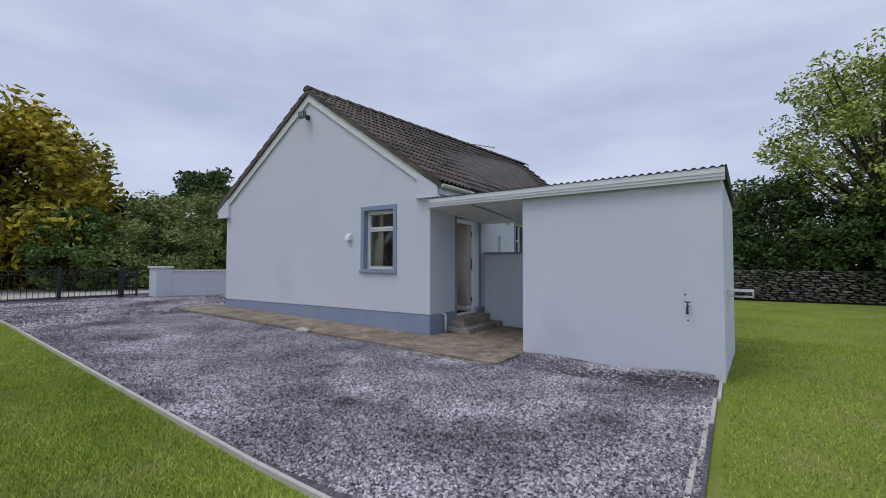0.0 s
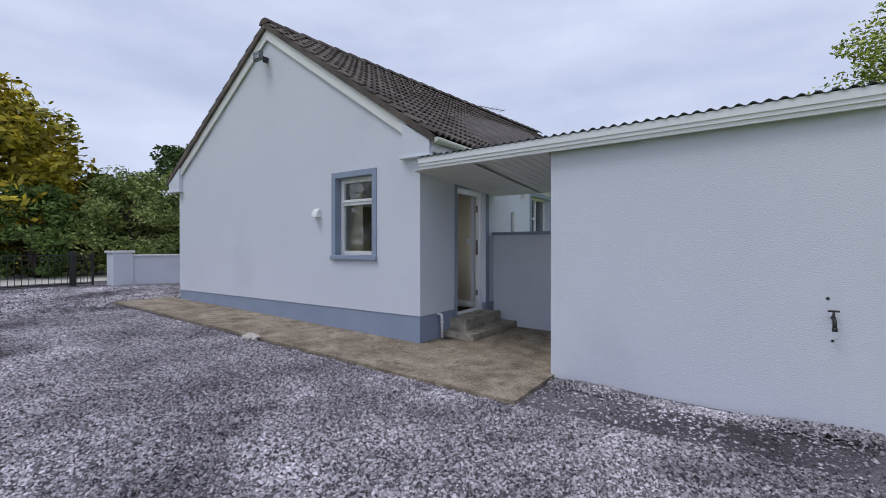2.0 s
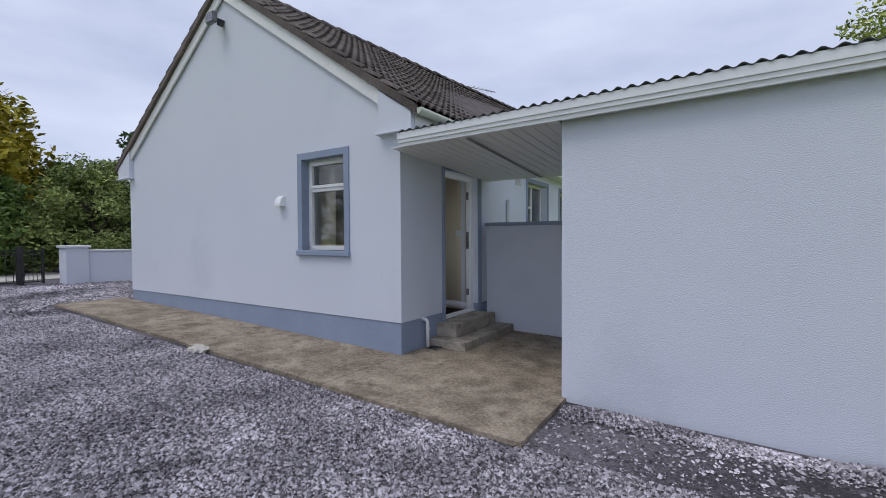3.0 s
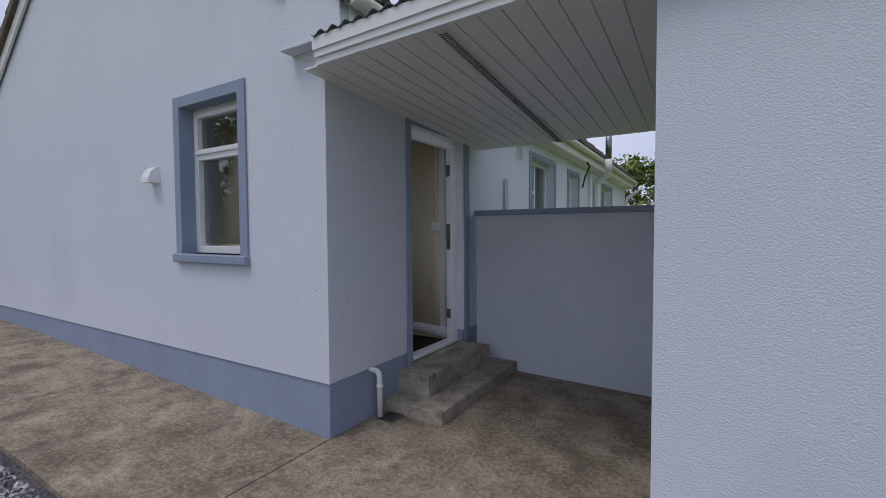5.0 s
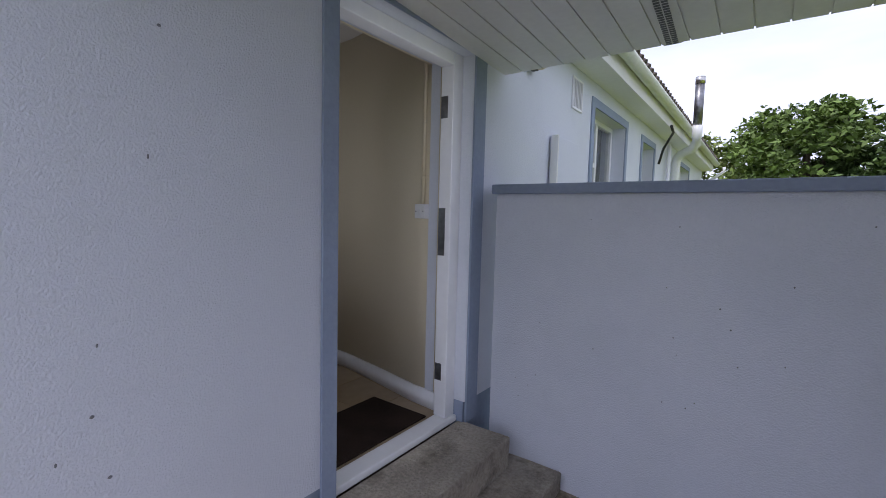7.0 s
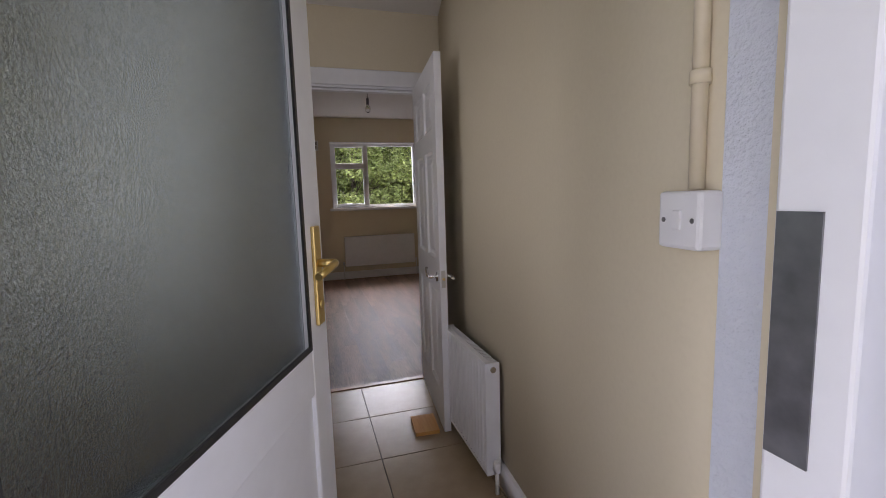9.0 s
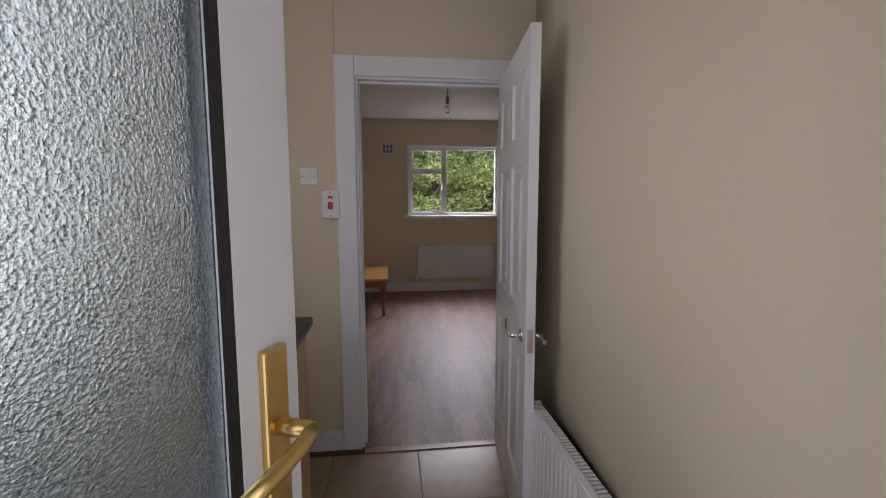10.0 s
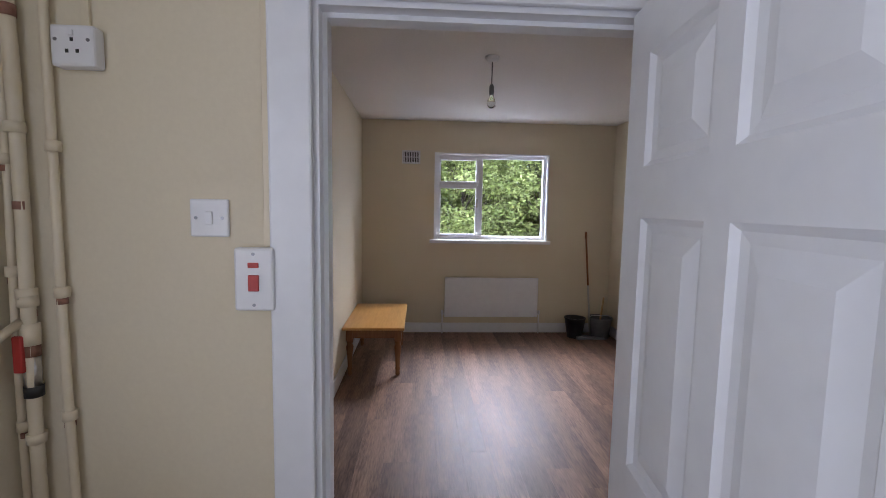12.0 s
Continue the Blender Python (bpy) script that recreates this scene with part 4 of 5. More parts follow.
    solid("flexible_hose", bm, CREAM_PIPE, "cream painted flexible hose hanging from the stopcock", "hose")


pipes()


def sink_run():
    solid("worktop", B(-2.195, -0.76, 0.657, 1.21, 1.247, 1.285, 0.008), WORKTOP, "black speckled laminate kitchen worktop", "worktop")
    for x0, x1 in ((-2.17, -1.48), (-1.478, -0.79)):
        u = thing("base_cabinet", "beech-coloured kitchen base cabinet under the worktop", "cabinet", group="kitchen base cabinets")
        part("carcass", B(x0, x1, 0.66, 1.165, FL + 0.10, 1.246), UNIT, u)
        part("plinth_board", B(x0 + 0.01, x1 - 0.01, 0.70, 1.11, FL + 0.001, FL + 0.10), UNIT, u)
        part("cabinet_door", B(x0 + 0.003, x1 - 0.003, 1.166, 1.184, FL + 0.11, 1.238, 0.003), UNIT, u)
    s = thing("kitchen_sink", "stainless steel sink with a ribbed draining board", "sink")
    bm = bmesh.new()
    x0, x1, y0, y1, z = -2.03, -0.95, 0.72, 1.135, 1.2855
    frame = [(x0, x1, y0, y0 + 0.035), (x0, x1, y1 - 0.035, y1), (x0, x0 + 0.035, y0 + 0.035, y1 - 0.035), (x1 - 0.03, x1, y0 + 0.035, y1 - 0.035), (-1.43, -1.39, y0 + 0.035, y1 - 0.035)]
    for a, b, c, d in frame:
        box(bm, a, b, c, d, z, z + 0.007, 0.002)
    part("rim", bm, STEEL, s)
    bm = bmesh.new()
    box(bm, x0 + 0.035, -1.43, y0 + 0.035, y1 - 0.035, z, z + 0.002)
    part("drainer", bm, STEEL, s)
    for i in range(8):
        bm = bmesh.new()
        y = y0 + 0.06 + 0.042 * i
        box(bm, x0 + 0.06, -1.45, y - 0.010, y + 0.010, z + 0.002, z + 0.0055, 0.002)
        part("drainer_rib", bm, STEEL, s)
    # Flat plate in darker steel; the bowl's shade is put into its colour.
    bm = bmesh.new()
    box(bm, -1.39, x1 - 0.03, y0 + 0.035, y1 - 0.035, z, z + 0.0015)
    part("bowl", bm, FLUE, s, "flat dark steel plate coloured as the shaded bowl")
    bm = bmesh.new()
    lathe(bm, [(0.022, 0), (0.022, 0.03), (0.014, 0.035), (0.014, 0.10)], (-1.3, 0.74, z + 0.007), 14)
    tube(bm, [(-1.3, 0.74, z + 0.1), (-1.3, 0.78, z + 0.16), (-1.3, 0.86, z + 0.15), (-1.3, 0.88, z + 0.11)], 0.011)
    part("tap", bm, CHROME, s)
    structure("window_board", B(-1.82, -0.88, 0.34, 0.70, 1.385, 1.42, 0.006), GLOSS, "white painted inner window board over the sink", "sill")


sink_run()


def radiator(name, label, w, h, z0, at, rz, nrib):
    """Panel radiator; local x runs along the wall, local y into the room, the wall at y = 0."""
    t = thing(name, label, "radiator", at, rz)
    bm = bmesh.new()
    y1, d = 0.082, 0.010
    n = nrib * 6
    front, back = [], []
    for i in range(n + 1):
        x = -w / 2 + w * i / n
        ph = (i % 6) / 6
        y = y1 - (0.006 if ph in (0, 1 / 6) else 0.0)
        front.append([bm.verts.new((x, y, z)) for z in (z0 + 0.015, z0 + h - 0.015)])
        back.append([bm.verts.new((x, y1 - 0.03, z)) for z in (z0 + 0.015, z0 + h - 0.015)])
    for i in range(n):
        for g in (front, back):
            bm.faces.new((g[i][0], g[i + 1][0], g[i + 1][1], g[i][1]))
        for k in (0, 1):
            bm.faces.new((front[i][k], front[i + 1][k], back[i + 1][k], back[i][k]))
    box(bm, -w / 2, w / 2, y1 - 0.025, y1 + 0.002, z0 + h - 0.018, z0 + h, 0.003)
    box(bm, -w / 2, w / 2, y1 - 0.025, y1 + 0.002, z0, z0 + 0.018, 0.003)
    part("front_panel", bm, GLOSS, t)
    part("end_panel", B(-w / 2 - 0.003, -w / 2, 0.02, y1 + 0.002, z0, z0 + h), GLOSS, t)
    part("end_panel", B(w / 2, w / 2 + 0.003, 0.02, y1 + 0.002, z0, z0 + h), GLOSS, t)
    bm = bmesh.new()
    m = max(int(w / 0.018), 4)
    for i in range(m):
        x = -w / 2 + w * (i + 0.15) / m
        box(bm, x, x + w / m * 0.55, 0.022, y1 - 0.028, z0 + h - 0.010, z0 + h - 0.004)
    part("top_grille", bm, GLOSS, t)
    # Black block in place of convector fins, painting the shade inside the radiator.
    part("shade_core", B(-w / 2, w / 2, 0.022, y1 - 0.031, z0 + 0.01, z0 + h - 0.012), DARK, t)
    for s in (-1, 1):
        bm = bmesh.new()
        rod(bm, (s * (w / 2 - 0.005), 0.05, z0 + 0.03), (s * (w / 2 + 0.035), 0.05, z0 + 0.03), 0.010)
        rod(bm, (s * (w / 2 + 0.03), 0.05, FL - at[2]), (s * (w / 2 + 0.03), 0.05, z0 + 0.065), 0.009)
        rod(bm, (s * (w / 2 + 0.03), 0.05, z0 + 0.03), (s * (w / 2 + 0.03), 0.05, z0 + 0.075), 0.015)
        part("valve", bm, SWITCH, t)
        bm = bmesh.new()
        rod(bm, (s * (w / 2 - 0.002), 0.05, z0 + h - 0.03), (s * (w / 2 + 0.008), 0.05, z0 + h - 0.03), 0.013)
        part("air_vent_plug", bm, CHROME, t)
        part("wall_bracket", B(s * w / 4 - 0.012, s * w / 4 + 0.012, 0.001, 0.022, z0 + 0.1, z0 + h - 0.05), GLOSS, t)
    return t


radiator("radiator", "white ribbed panel radiator on the kitchen wall", 0.59, 0.50, 0.455, (-1.735, 2.13, 0), 180, 16)
radiator("radiator", "long white panel radiator below the living room window", 1.13, 0.48, 0.595, (-6.98, 2.50, 0), -90, 1)

solid("doormat", B(-0.62, -0.19, 1.15, 1.83, FL + 0.001, FL + 0.013, 0.004), MAT, "dark brown doormat inside the back door", "mat")
bm = bmesh.new()
a = [bm.verts.new(q) for q in ((-2.13, 1.87, FL), (-1.97, 1.86, FL), (-1.96, 1.99, FL), (-2.12, 2.0, FL), (-2.13, 1.87, FL + 0.035), (-1.97, 1.86, FL + 0.02), (-1.96, 1.99, FL + 0.02), (-2.12, 2.0, FL + 0.035))]
for f in ((3, 2, 1, 0), (4, 5, 6, 7), (0, 1, 5, 4), (1, 2, 6, 5), (2, 3, 7, 6), (3, 0, 4, 7)):
    bm.faces.new([a[i] for i in f])
solid("door_wedge", bm, PINE, "offcut of pale wood wedging the panel door open", "wedge")


# ---- living room things ----
def living_window():
    w = thing("window_5", "white aluminium living room window with opening side casement", "window", kind="structure")
    y0, y1, z0, z1 = 1.80, 3.16, 1.53, 2.55
    bm = bmesh.new()
    frame_bm(bm, "x", -7.09, -7.03, y0, y1, z0, z1, 0.045)
    box(bm, -7.09, -7.03, 2.315, 2.375, z0 + 0.045, z1 - 0.045, 0.004)
    box(bm, -7.085, -7.025, y0 + 0.045, 2.315, 2.165, 2.215, 0.004)
    part("window_frame", bm, GLOSS, w)
    bm = bmesh.new()
    frame_bm(bm, "x", -7.075, -7.022, y0 + 0.04, 2.32, 2.205, z1 - 0.04, 0.028)
    part("top_sash", bm, GLOSS, w)
    bm = bmesh.new()
    frame_bm(bm, "x", -7.075, -7.022, y0 + 0.04, 2.32, z0 + 0.04, 2.175, 0.028)
    part("casement", bm, GLOSS, w)
    part("catch", B(-7.022, -7.0, 2.30, 2.315, 1.92, 2.02, 0.003), CHROME, w)
    part("inner_sill", B(-7.03, -6.93, y0 - 0.06, y1 + 0.05, z0 - 0.045, z0 - 0.002, 0.006), GLOSS, w)
    bm = bmesh.new()
    for a, b, c, d in ((y0 - 0.012, y0 + 0.006, z0, z1 + 0.012), (y1 - 0.006, y1 + 0.012, z0, z1 + 0.012), (y0 + 0.006, y1 - 0.006, z1 - 0.006, z1 + 0.012)):
        box(bm, -7.03, -6.974, a, b, c, d)
    part("inner_reveal", bm, GLOSS, w)
    pane("x", -7.055, y0 + 0.04, 2.32, z0 + 0.04, z1 - 0.04, w)
    pane("x", -7.06, 2.37, y1 - 0.04, z0 + 0.04, z1 - 0.04, w)


living_window()


def grille(name, label, at, rz, w, h, n, rows=1):
    t = thing(name, label, "vent", at, rz)
    bm = bmesh.new()
    frame_bm(bm, "y", 0.0, 0.014, -w / 2, w / 2, -h / 2, h / 2, 0.018)
    part("frame", bm, SWITCH, t)
    # Black sheet paints the shade of the opening behind the slats.
    part("backing", B(-w / 2 + 0.018, w / 2 - 0.018, 0.0, 0.002, -h / 2 + 0.018, h / 2 - 0.018), DARK, t)
    for i in range(n):
        x = -w / 2 + 0.018 + (w - 0.036) * (i + 0.5) / n
        part("slat", B(x - 0.005, x + 0.005, 0.002, 0.012, -h / 2 + 0.018, h / 2 - 0.018), SWITCH, t)
    if rows > 1:
        part("crossbar", B(-w / 2 + 0.018, w / 2 - 0.018, 0.0125, 0.0135, -0.005, 0.005), SWITCH, t)


grille("wall_vent", "white slatted wall vent near the living room window", (-6.979, 1.51, 2.50), -90, 0.215, 0.155, 9, 2)


def coffee_table():
    t = thing("coffee_table", "orange pine coffee table with turned legs against the wall", "table", (-6.02, 1.215, FL))
    lx, ly, top = 0.50, 0.275, 0.455
    part("tabletop", B(-lx, lx, -ly, ly, top - 0.028, top, 0.008), PINE, t, "glossy orange pine top")
    for a, b, c, d in ((-lx + 0.06, lx - 0.06, -ly + 0.04, -ly + 0.058), (-lx + 0.06, lx - 0.06, ly - 0.058, ly - 0.04), (-lx + 0.04, -lx + 0.058, -ly + 0.06, ly - 0.06), (lx - 0.058, lx - 0.04, -ly + 0.06, ly - 0.06)):
        part("apron", B(a, b, c, d, top - 0.105, top - 0.028), PINE_DARK, t)
    prof = [(0.018, 0), (0.022, 0.02), (0.019, 0.05), (0.026, 0.065), (0.020, 0.08), (0.023, 0.16), (0.031, 0.235), (0.034, 0.265), (0.024, 0.295), (0.031, 0.31), (0.024, 0.325)]
    for sx in (-1, 1):
        for sy in (-1, 1):
            bm = bmesh.new()
            c = (sx * (lx - 0.065), sy * (ly - 0.06))
            lathe(bm, prof, (*c, 0), 16)
            box(bm, c[0] - 0.031, c[0] + 0.031, c[1] - 0.031, c[1] + 0.031, 0.325, top - 0.029, 0.003)
            part("leg", bm, PINE_DARK, t)


coffee_table()


def pendant():
    t = thing("pendant_bulb", "bare clear bulb on a short flex from a ceiling rose", "lamp", (-4.75, 2.09, 2.93))
    bm = bmesh.new()
    lathe(bm, [(0.048, 0), (0.048, -0.012), (0.034, -0.026), (0.012, -0.034)], (0, 0, 0), 24)
    part("ceiling_rose", bm, SWITCH, t)
    bm = bmesh.new()
    rod(bm, (0, 0, -0.03), (0, 0, -0.19), 0.0032, seg=8)
    part("flex", bm, BLACK, t)
    bm = bmesh.new()
    lathe(bm, [(0.008, -0.18), (0.016, -0.195), (0.017, -0.235), (0.014, -0.255)], (0, 0, 0), 16)
    part("lamp_holder", bm, GREY, t)
    bm = bmesh.new()
    lathe(bm, [(0.013, -0.250), (0.016, -0.265), (0.026, -0.285), (0.029, -0.305), (0.025, -0.325), (0.012, -0.338), (0.003, -0.341)], (0, 0, 0), 20)
    part("bulb", bm, GLASS, t, "clear glass bulb")


pendant()


def corner_clutter():
    b = thing("mop_bucket", "black plastic mop bucket on the laminate floor", "bucket", (-6.78, 3.50, FL))
    bm = bmesh.new()
    lathe(bm, [(0.085, 0), (0.12, 0.22), (0.126, 0.225), (0.126, 0.24), (0.115, 0.24), (0.085, 0.03)], (0, 0, 0), 24)
    part("pail", bm, BLACK, b)
    bm = bmesh.new()
    lathe(bm, [(0.07, 0.12), (0.085, 0.18), (0.05, 0.20), (0.02, 0.21)], (0, 0, 0), 14)
    part("wringer", bm, GREY, b)
    b = thing("bucket", "grey plastic bucket holding a brush", "bucket", (-6.76, 3.80, FL))
    bm = bmesh.new()
    lathe(bm, [(0.105, 0), (0.135, 0.23), (0.143, 0.235), (0.143, 0.25), (0.130, 0.25), (0.10, 0.02)], (0, 0, 0), 24)
    part("pail", bm, GREY, b)
    bm = bmesh.new()
    tube(bm, [(-0.0, 0.143, 0.24), (0.0, 0.10, 0.27), (0.05, 0.0, 0.275), (0.0, -0.10, 0.27), (0.0, -0.143, 0.24)], 0.004)
    part("bail", bm, SWITCH, b)
    bm = bmesh.new()
    rod(bm, (-6.76, 3.78, FL + 0.02), (-6.80, 3.85, FL + 0.48), 0.011)
    box(bm, -6.80, -6.72, 3.75, 3.81, FL + 0.01, FL + 0.06)
    solid("hand_brush", bm, UNIT, "wooden-handled brush leaning in the bucket", "brush")
    m = thing("floor_mop", "flat mop with a brown and white pole leaning on the wall", "mop", (-6.70, 3.66, FL))
    part("mop_head", B(-0.05, 0.05, -0.17, 0.17, 0.0, 0.03, 0.006), GREY, m)
    bm = bmesh.new()
    rod(bm, (0, 0, 0.03), (-0.13, 0.0, 0.62), 0.011)
    part("lower_pole", bm, STEEL, m)
    bm = bmesh.new()
    rod(bm, (-0.13, 0, 0.62), (-0.268, 0, 1.24), 0.012)
    rod(bm, (-0.258, 0, 1.17), (-0.272, 0, 1.26), 0.015)
    part("upper_pole", bm, PINE_DARK, m, "dark brown pole")


corner_clutter()


# ---- outside things on the house and shed ----
def cowl():
    t = thing("vent_cowl", "small white plastic extractor cowl on the gable wall", "vent", (-2.20, 0, 2.06))
    bm = bmesh.new()
    prof = [(0, 0.09), (-0.03, 0.088), (-0.075, 0.05), (-0.10, -0.01), (-0.105, -0.055), (0, -0.055)]
    a = [[bm.verts.new((x, y, z)) for y, z in prof] for x in (-0.065, 0.065)]
    for k in range(len(prof)):
        j = (k + 1) % len(prof)
        bm.faces.new((a[0][k], a[0][j], a[1][j], a[1][k]))
    bm.faces.new(a[0]), bm.faces.new(a[1][::-1])
    part("hood", bm, PVC, t)
    part("base", B(-0.075, 0.075, -0.006, -0.001, -0.075, 0.095), PVC, t)


cowl()


def floodlight():
    t = thing("floodlight", "black floodlight on a bracket near the gable apex", "floodlight", (-3.66, 0, 5.08))
    bm = bmesh.new()
    box(bm, -0.13, 0.10, -0.22, -0.15, -0.09, 0.08, 0.012)
    part("housing", bm, GREY, t)
    bm = bmesh.new()
    box(bm, -0.115, 0.085, -0.228, -0.221, -0.075, 0.065)
    part("lens", bm, GLASS, t)
    bm = bmesh.new()
    box(bm, -0.03, 0.05, -0.15, 0.0, -0.03, 0.01, 0.006)
    box(bm, 0.05, 0.11, -0.14, -0.05, -0.12, -0.04, 0.01)
    part("bracket", bm, BLACK, t)


floodlight()


def outside_tap():
    t = thing("outside_tap", "dark rusty outside tap on the shed wall", "tap", (4.44, -0.354, 0.93))
    bm = bmesh.new()
    rod(bm, (0, 0, 0), (0, -0.07, 0), 0.014)
    tube(bm, [(0, -0.06, 0), (0, -0.09, -0.01), (0, -0.10, -0.04), (0, -0.10, -0.09)], 0.014)
    rod(bm, (0, -0.10, -0.07), (0, -0.10, -0.10), 0.018)
    part("spout", bm, IRON, t)
    bm = bmesh.new()
    rod(bm, (0, -0.055, 0), (0, -0.055, 0.05), 0.009)
    rod(bm, (-0.035, -0.055, 0.055), (0.035, -0.055, 0.055), 0.008)
    part("handle", bm, IRON, t)


outside_tap()
for hx, hz, hr in ((4.41, 1.08, 0.012), (4.44, 0.74, 0.010)):
    bm = bmesh.new()
    rod(bm, (hx, -0.360, hz), (hx, -0.352, hz), hr)
    solid("plug_hole", bm, IRON, "small dark drilled hole in the shed wall", "hole")


def pits():
    """Chips and nail holes in the painted render beside the door and on the low wall."""
    rng = random.Random(71)
    bm = bmesh.new()
    for k in range(9):
        c = (0.0015, rng.uniform(0.08, 0.88), rng.uniform(0.6, 2.4))
        bmesh.ops.create_icosphere(bm, subdivisions=1, radius=1, matrix=Matrix.Translation(c) @ Matrix.Diagonal((0.002, rng.uniform(0.003, 0.007), rng.uniform(0.003, 0.008), 1)))
    for k in range(22):
        c = (rng.uniform(0.2, 1.9), 2.1185, rng.uniform(0.3, 1.6))
        bmesh.ops.create_icosphere(bm, subdivisions=1, radius=1, matrix=Matrix.Translation(c) @ Matrix.Diagonal((rng.uniform(0.002, 0.005), 0.002, rng.uniform(0.002, 0.005), 1)))
    for k in range(10):
        c = (rng.uniform(-0.8, -0.1), -0.0015, rng.uniform(0.8, 2.6))
        bmesh.ops.create_icosphere(bm, subdivisions=1, radius=1, matrix=Matrix.Translation(c) @ Matrix.Diagonal((rng.uniform(0.003, 0.006), 0.002, rng.uniform(0.003, 0.007), 1)))
    solid("render_pits", bm, GREY, "small dark pits and chips in the painted render", "pit", "stuff")


pits()
bm = bmesh.new()
bmesh.ops.create_icosphere(bm, subdivisions=3, radius=1)
for v in bm.verts:
    v.co = Vector((v.co.x * 0.15, v.co.y * 0.10, v.co.z * 0.06)) * (1 + 0.35 * noise.noise(v.co * 2.3))
bm.transform(Matrix.Translation((-2.2, -1.27, rise(-2.2) + 0.04)))
solid("concrete_lump", bm, KERB, "pale broken lump of concrete lying on the gravel", "rubble")

grille("wall_vent", "white louvred air vent on the side wall", (0.001, 3.55, 2.62), -90, 0.24, 0.26, 6)
t = thing("meter_box", "flat white meter cabinet on the side wall", "cabinet", (0, 3.27, 1.90))
part("cabinet_body", B(0.001, 0.05, -0.24, 0.24, -0.3, 0.3, 0.006), RENDER, t)
part("cabinet_edge", B(0.02, 0.075, -0.262, -0.241, -0.3, 0.3, 0.003), PVC_OLD, t)


def soil_stack():
    t = thing("boiler_flue", "white plastic stack bending out under the gutter to a dark flue", "flue")
    bm = bmesh.new()
    pts = [(0.09, 8.1, 0.2), (0.09, 8.1, 2.55)] + [(0.09 + 0.12 * (1 - math.cos(a)), 8.1 - 0.1 * (1 - math.cos(a)), 2.55 + 0.14 * math.sin(a)) for a in (0.5, 1.0, 1.57)]
    pts += [(0.36, 7.75, 2.72), (0.42, 7.6, 2.76), (0.445, 7.48, 2.85), (0.445, 7.45, 3.02)]
    tube(bm, pts, 0.07, 14)
    part("stack", bm, PVC, t)
    bm = bmesh.new()
    rod(bm, (0.445, 7.45, 3.0), (0.445, 7.45, 3.62), 0.062, seg=16)
    part("flue_pipe", bm, FLUE, t, "dark steel flue pipe")
    bm = bmesh.new()
    rod(bm, (0.445, 7.45, 3.62), (0.445, 7.45, 3.72), 0.066, seg=16)
    part("flue_cage", bm, STEEL, t)
    bm = bmesh.new()
    rod(bm, (0.06, 7.6, 0.2), (0.06, 7.6, 2.8), 0.03, seg=10)
    part("side_pipe", bm, PVC, t)
    bm = bmesh.new()
    tube(bm, [(0.30, 6.2, 2.80), (0.28, 6.5, 2.77), (0.10, 6.9, 2.62), (0.03, 7.0, 2.42)], 0.018, 8)
    solid("loose_cable", bm, BLACK, "black cable hanging from the soffit to the wall", "cable")
    t = thing("downpipe", "white plastic downpipe at the far end of the gutter", "pipe")
    bm = bmesh.new()
    tube(bm, [(0.485, LEN - 0.25, 2.90), (0.485, LEN - 0.25, 2.80), (0.30, LEN - 0.2, 2.66), (0.08, LEN - 0.15, 2.55), (0.06, LEN - 0.15, 2.45), (0.06, LEN - 0.15, 0.1)], 0.035, 10)
    part("pipe_run", bm, PVC, t)


soil_stack()


def security_light():
    t = thing("porch_light", "small bulkhead lamp on the side wall above the low wall", "lamp", (0, 2.62, 2.62))
    part("base", B(0.001, 0.05, -0.06, 0.06, -0.05, 0.05, 0.008), BLACK, t)
    bm = bmesh.new()
    lathe(bm, [(0.03, 0), (0.05, -0.02), (0.05, -0.07), (0.02, -0.09)], (0.09, 0, 0.03), 16)
    part("globe", bm, CREAM_PIPE, t)


security_light()


def antenna():
    t = thing("tv_aerial", "thin metal television aerial above the roof ridge", "aerial")
    bm = bmesh.new()
    y0 = 7.3
    rod(bm, (APEX + 0.4, y0, 5.6), (APEX + 0.4, y0, 6.06), 0.02)
    part("mast", bm, STEEL, t)
    bm = bmesh.new()
    rod(bm, (APEX + 0.4, y0 - 0.1, 6.03), (APEX + 0.9, y0 + 0.9, 6.03), 0.012)
    for i in range(7):
        c = Vector((APEX + 0.43 + 0.07 * i, y0 + 0.14 * i, 6.03))
        rod(bm, c + Vector((-0.14, 0.07, 0)), c + Vector((0.14, -0.07, 0)), 0.006, seg=6)
    part("boom", bm, STEEL, t)


antenna()

# ---- yard edge, gate and walls ----


def kerbs():
    i = 0
    x = 2.95
    while x > -14.5:
        x2 = x - 0.915
        bm = bmesh.new()
        ya, yb = kerb_y(x), kerb_y(x2 + 0.01)
        za, zb = rise(x), rise(x2)
        a = [bm.verts.new(q) for q in ((x, ya - 0.035, za - 0.1), (x2 + 0.01, yb - 0.035, zb - 0.1), (x2 + 0.01, yb, zb - 0.1), (x, ya, za - 0.1),
                                       (x, ya - 0.035, za + 0.024), (x2 + 0.01, yb - 0.035, zb + 0.024), (x2 + 0.01, yb, zb + 0.024), (x, ya, za + 0.024))]
        for f in ((3, 2, 1, 0), (4, 5, 6, 7), (0, 1, 5, 4), (1, 2, 6, 5), (2, 3, 7, 6), (3, 0, 4, 7)):
            bm.faces.new([a[k] for k in f])
        solid("kerb", bm, KERB, "narrow pale concrete edging strip between gravel and lawn", "kerb", "structure")
        x = x2
    y = -0.42
    while y > -5.0:
        xa = 4.80 - (-0.4 - y) * 0.04
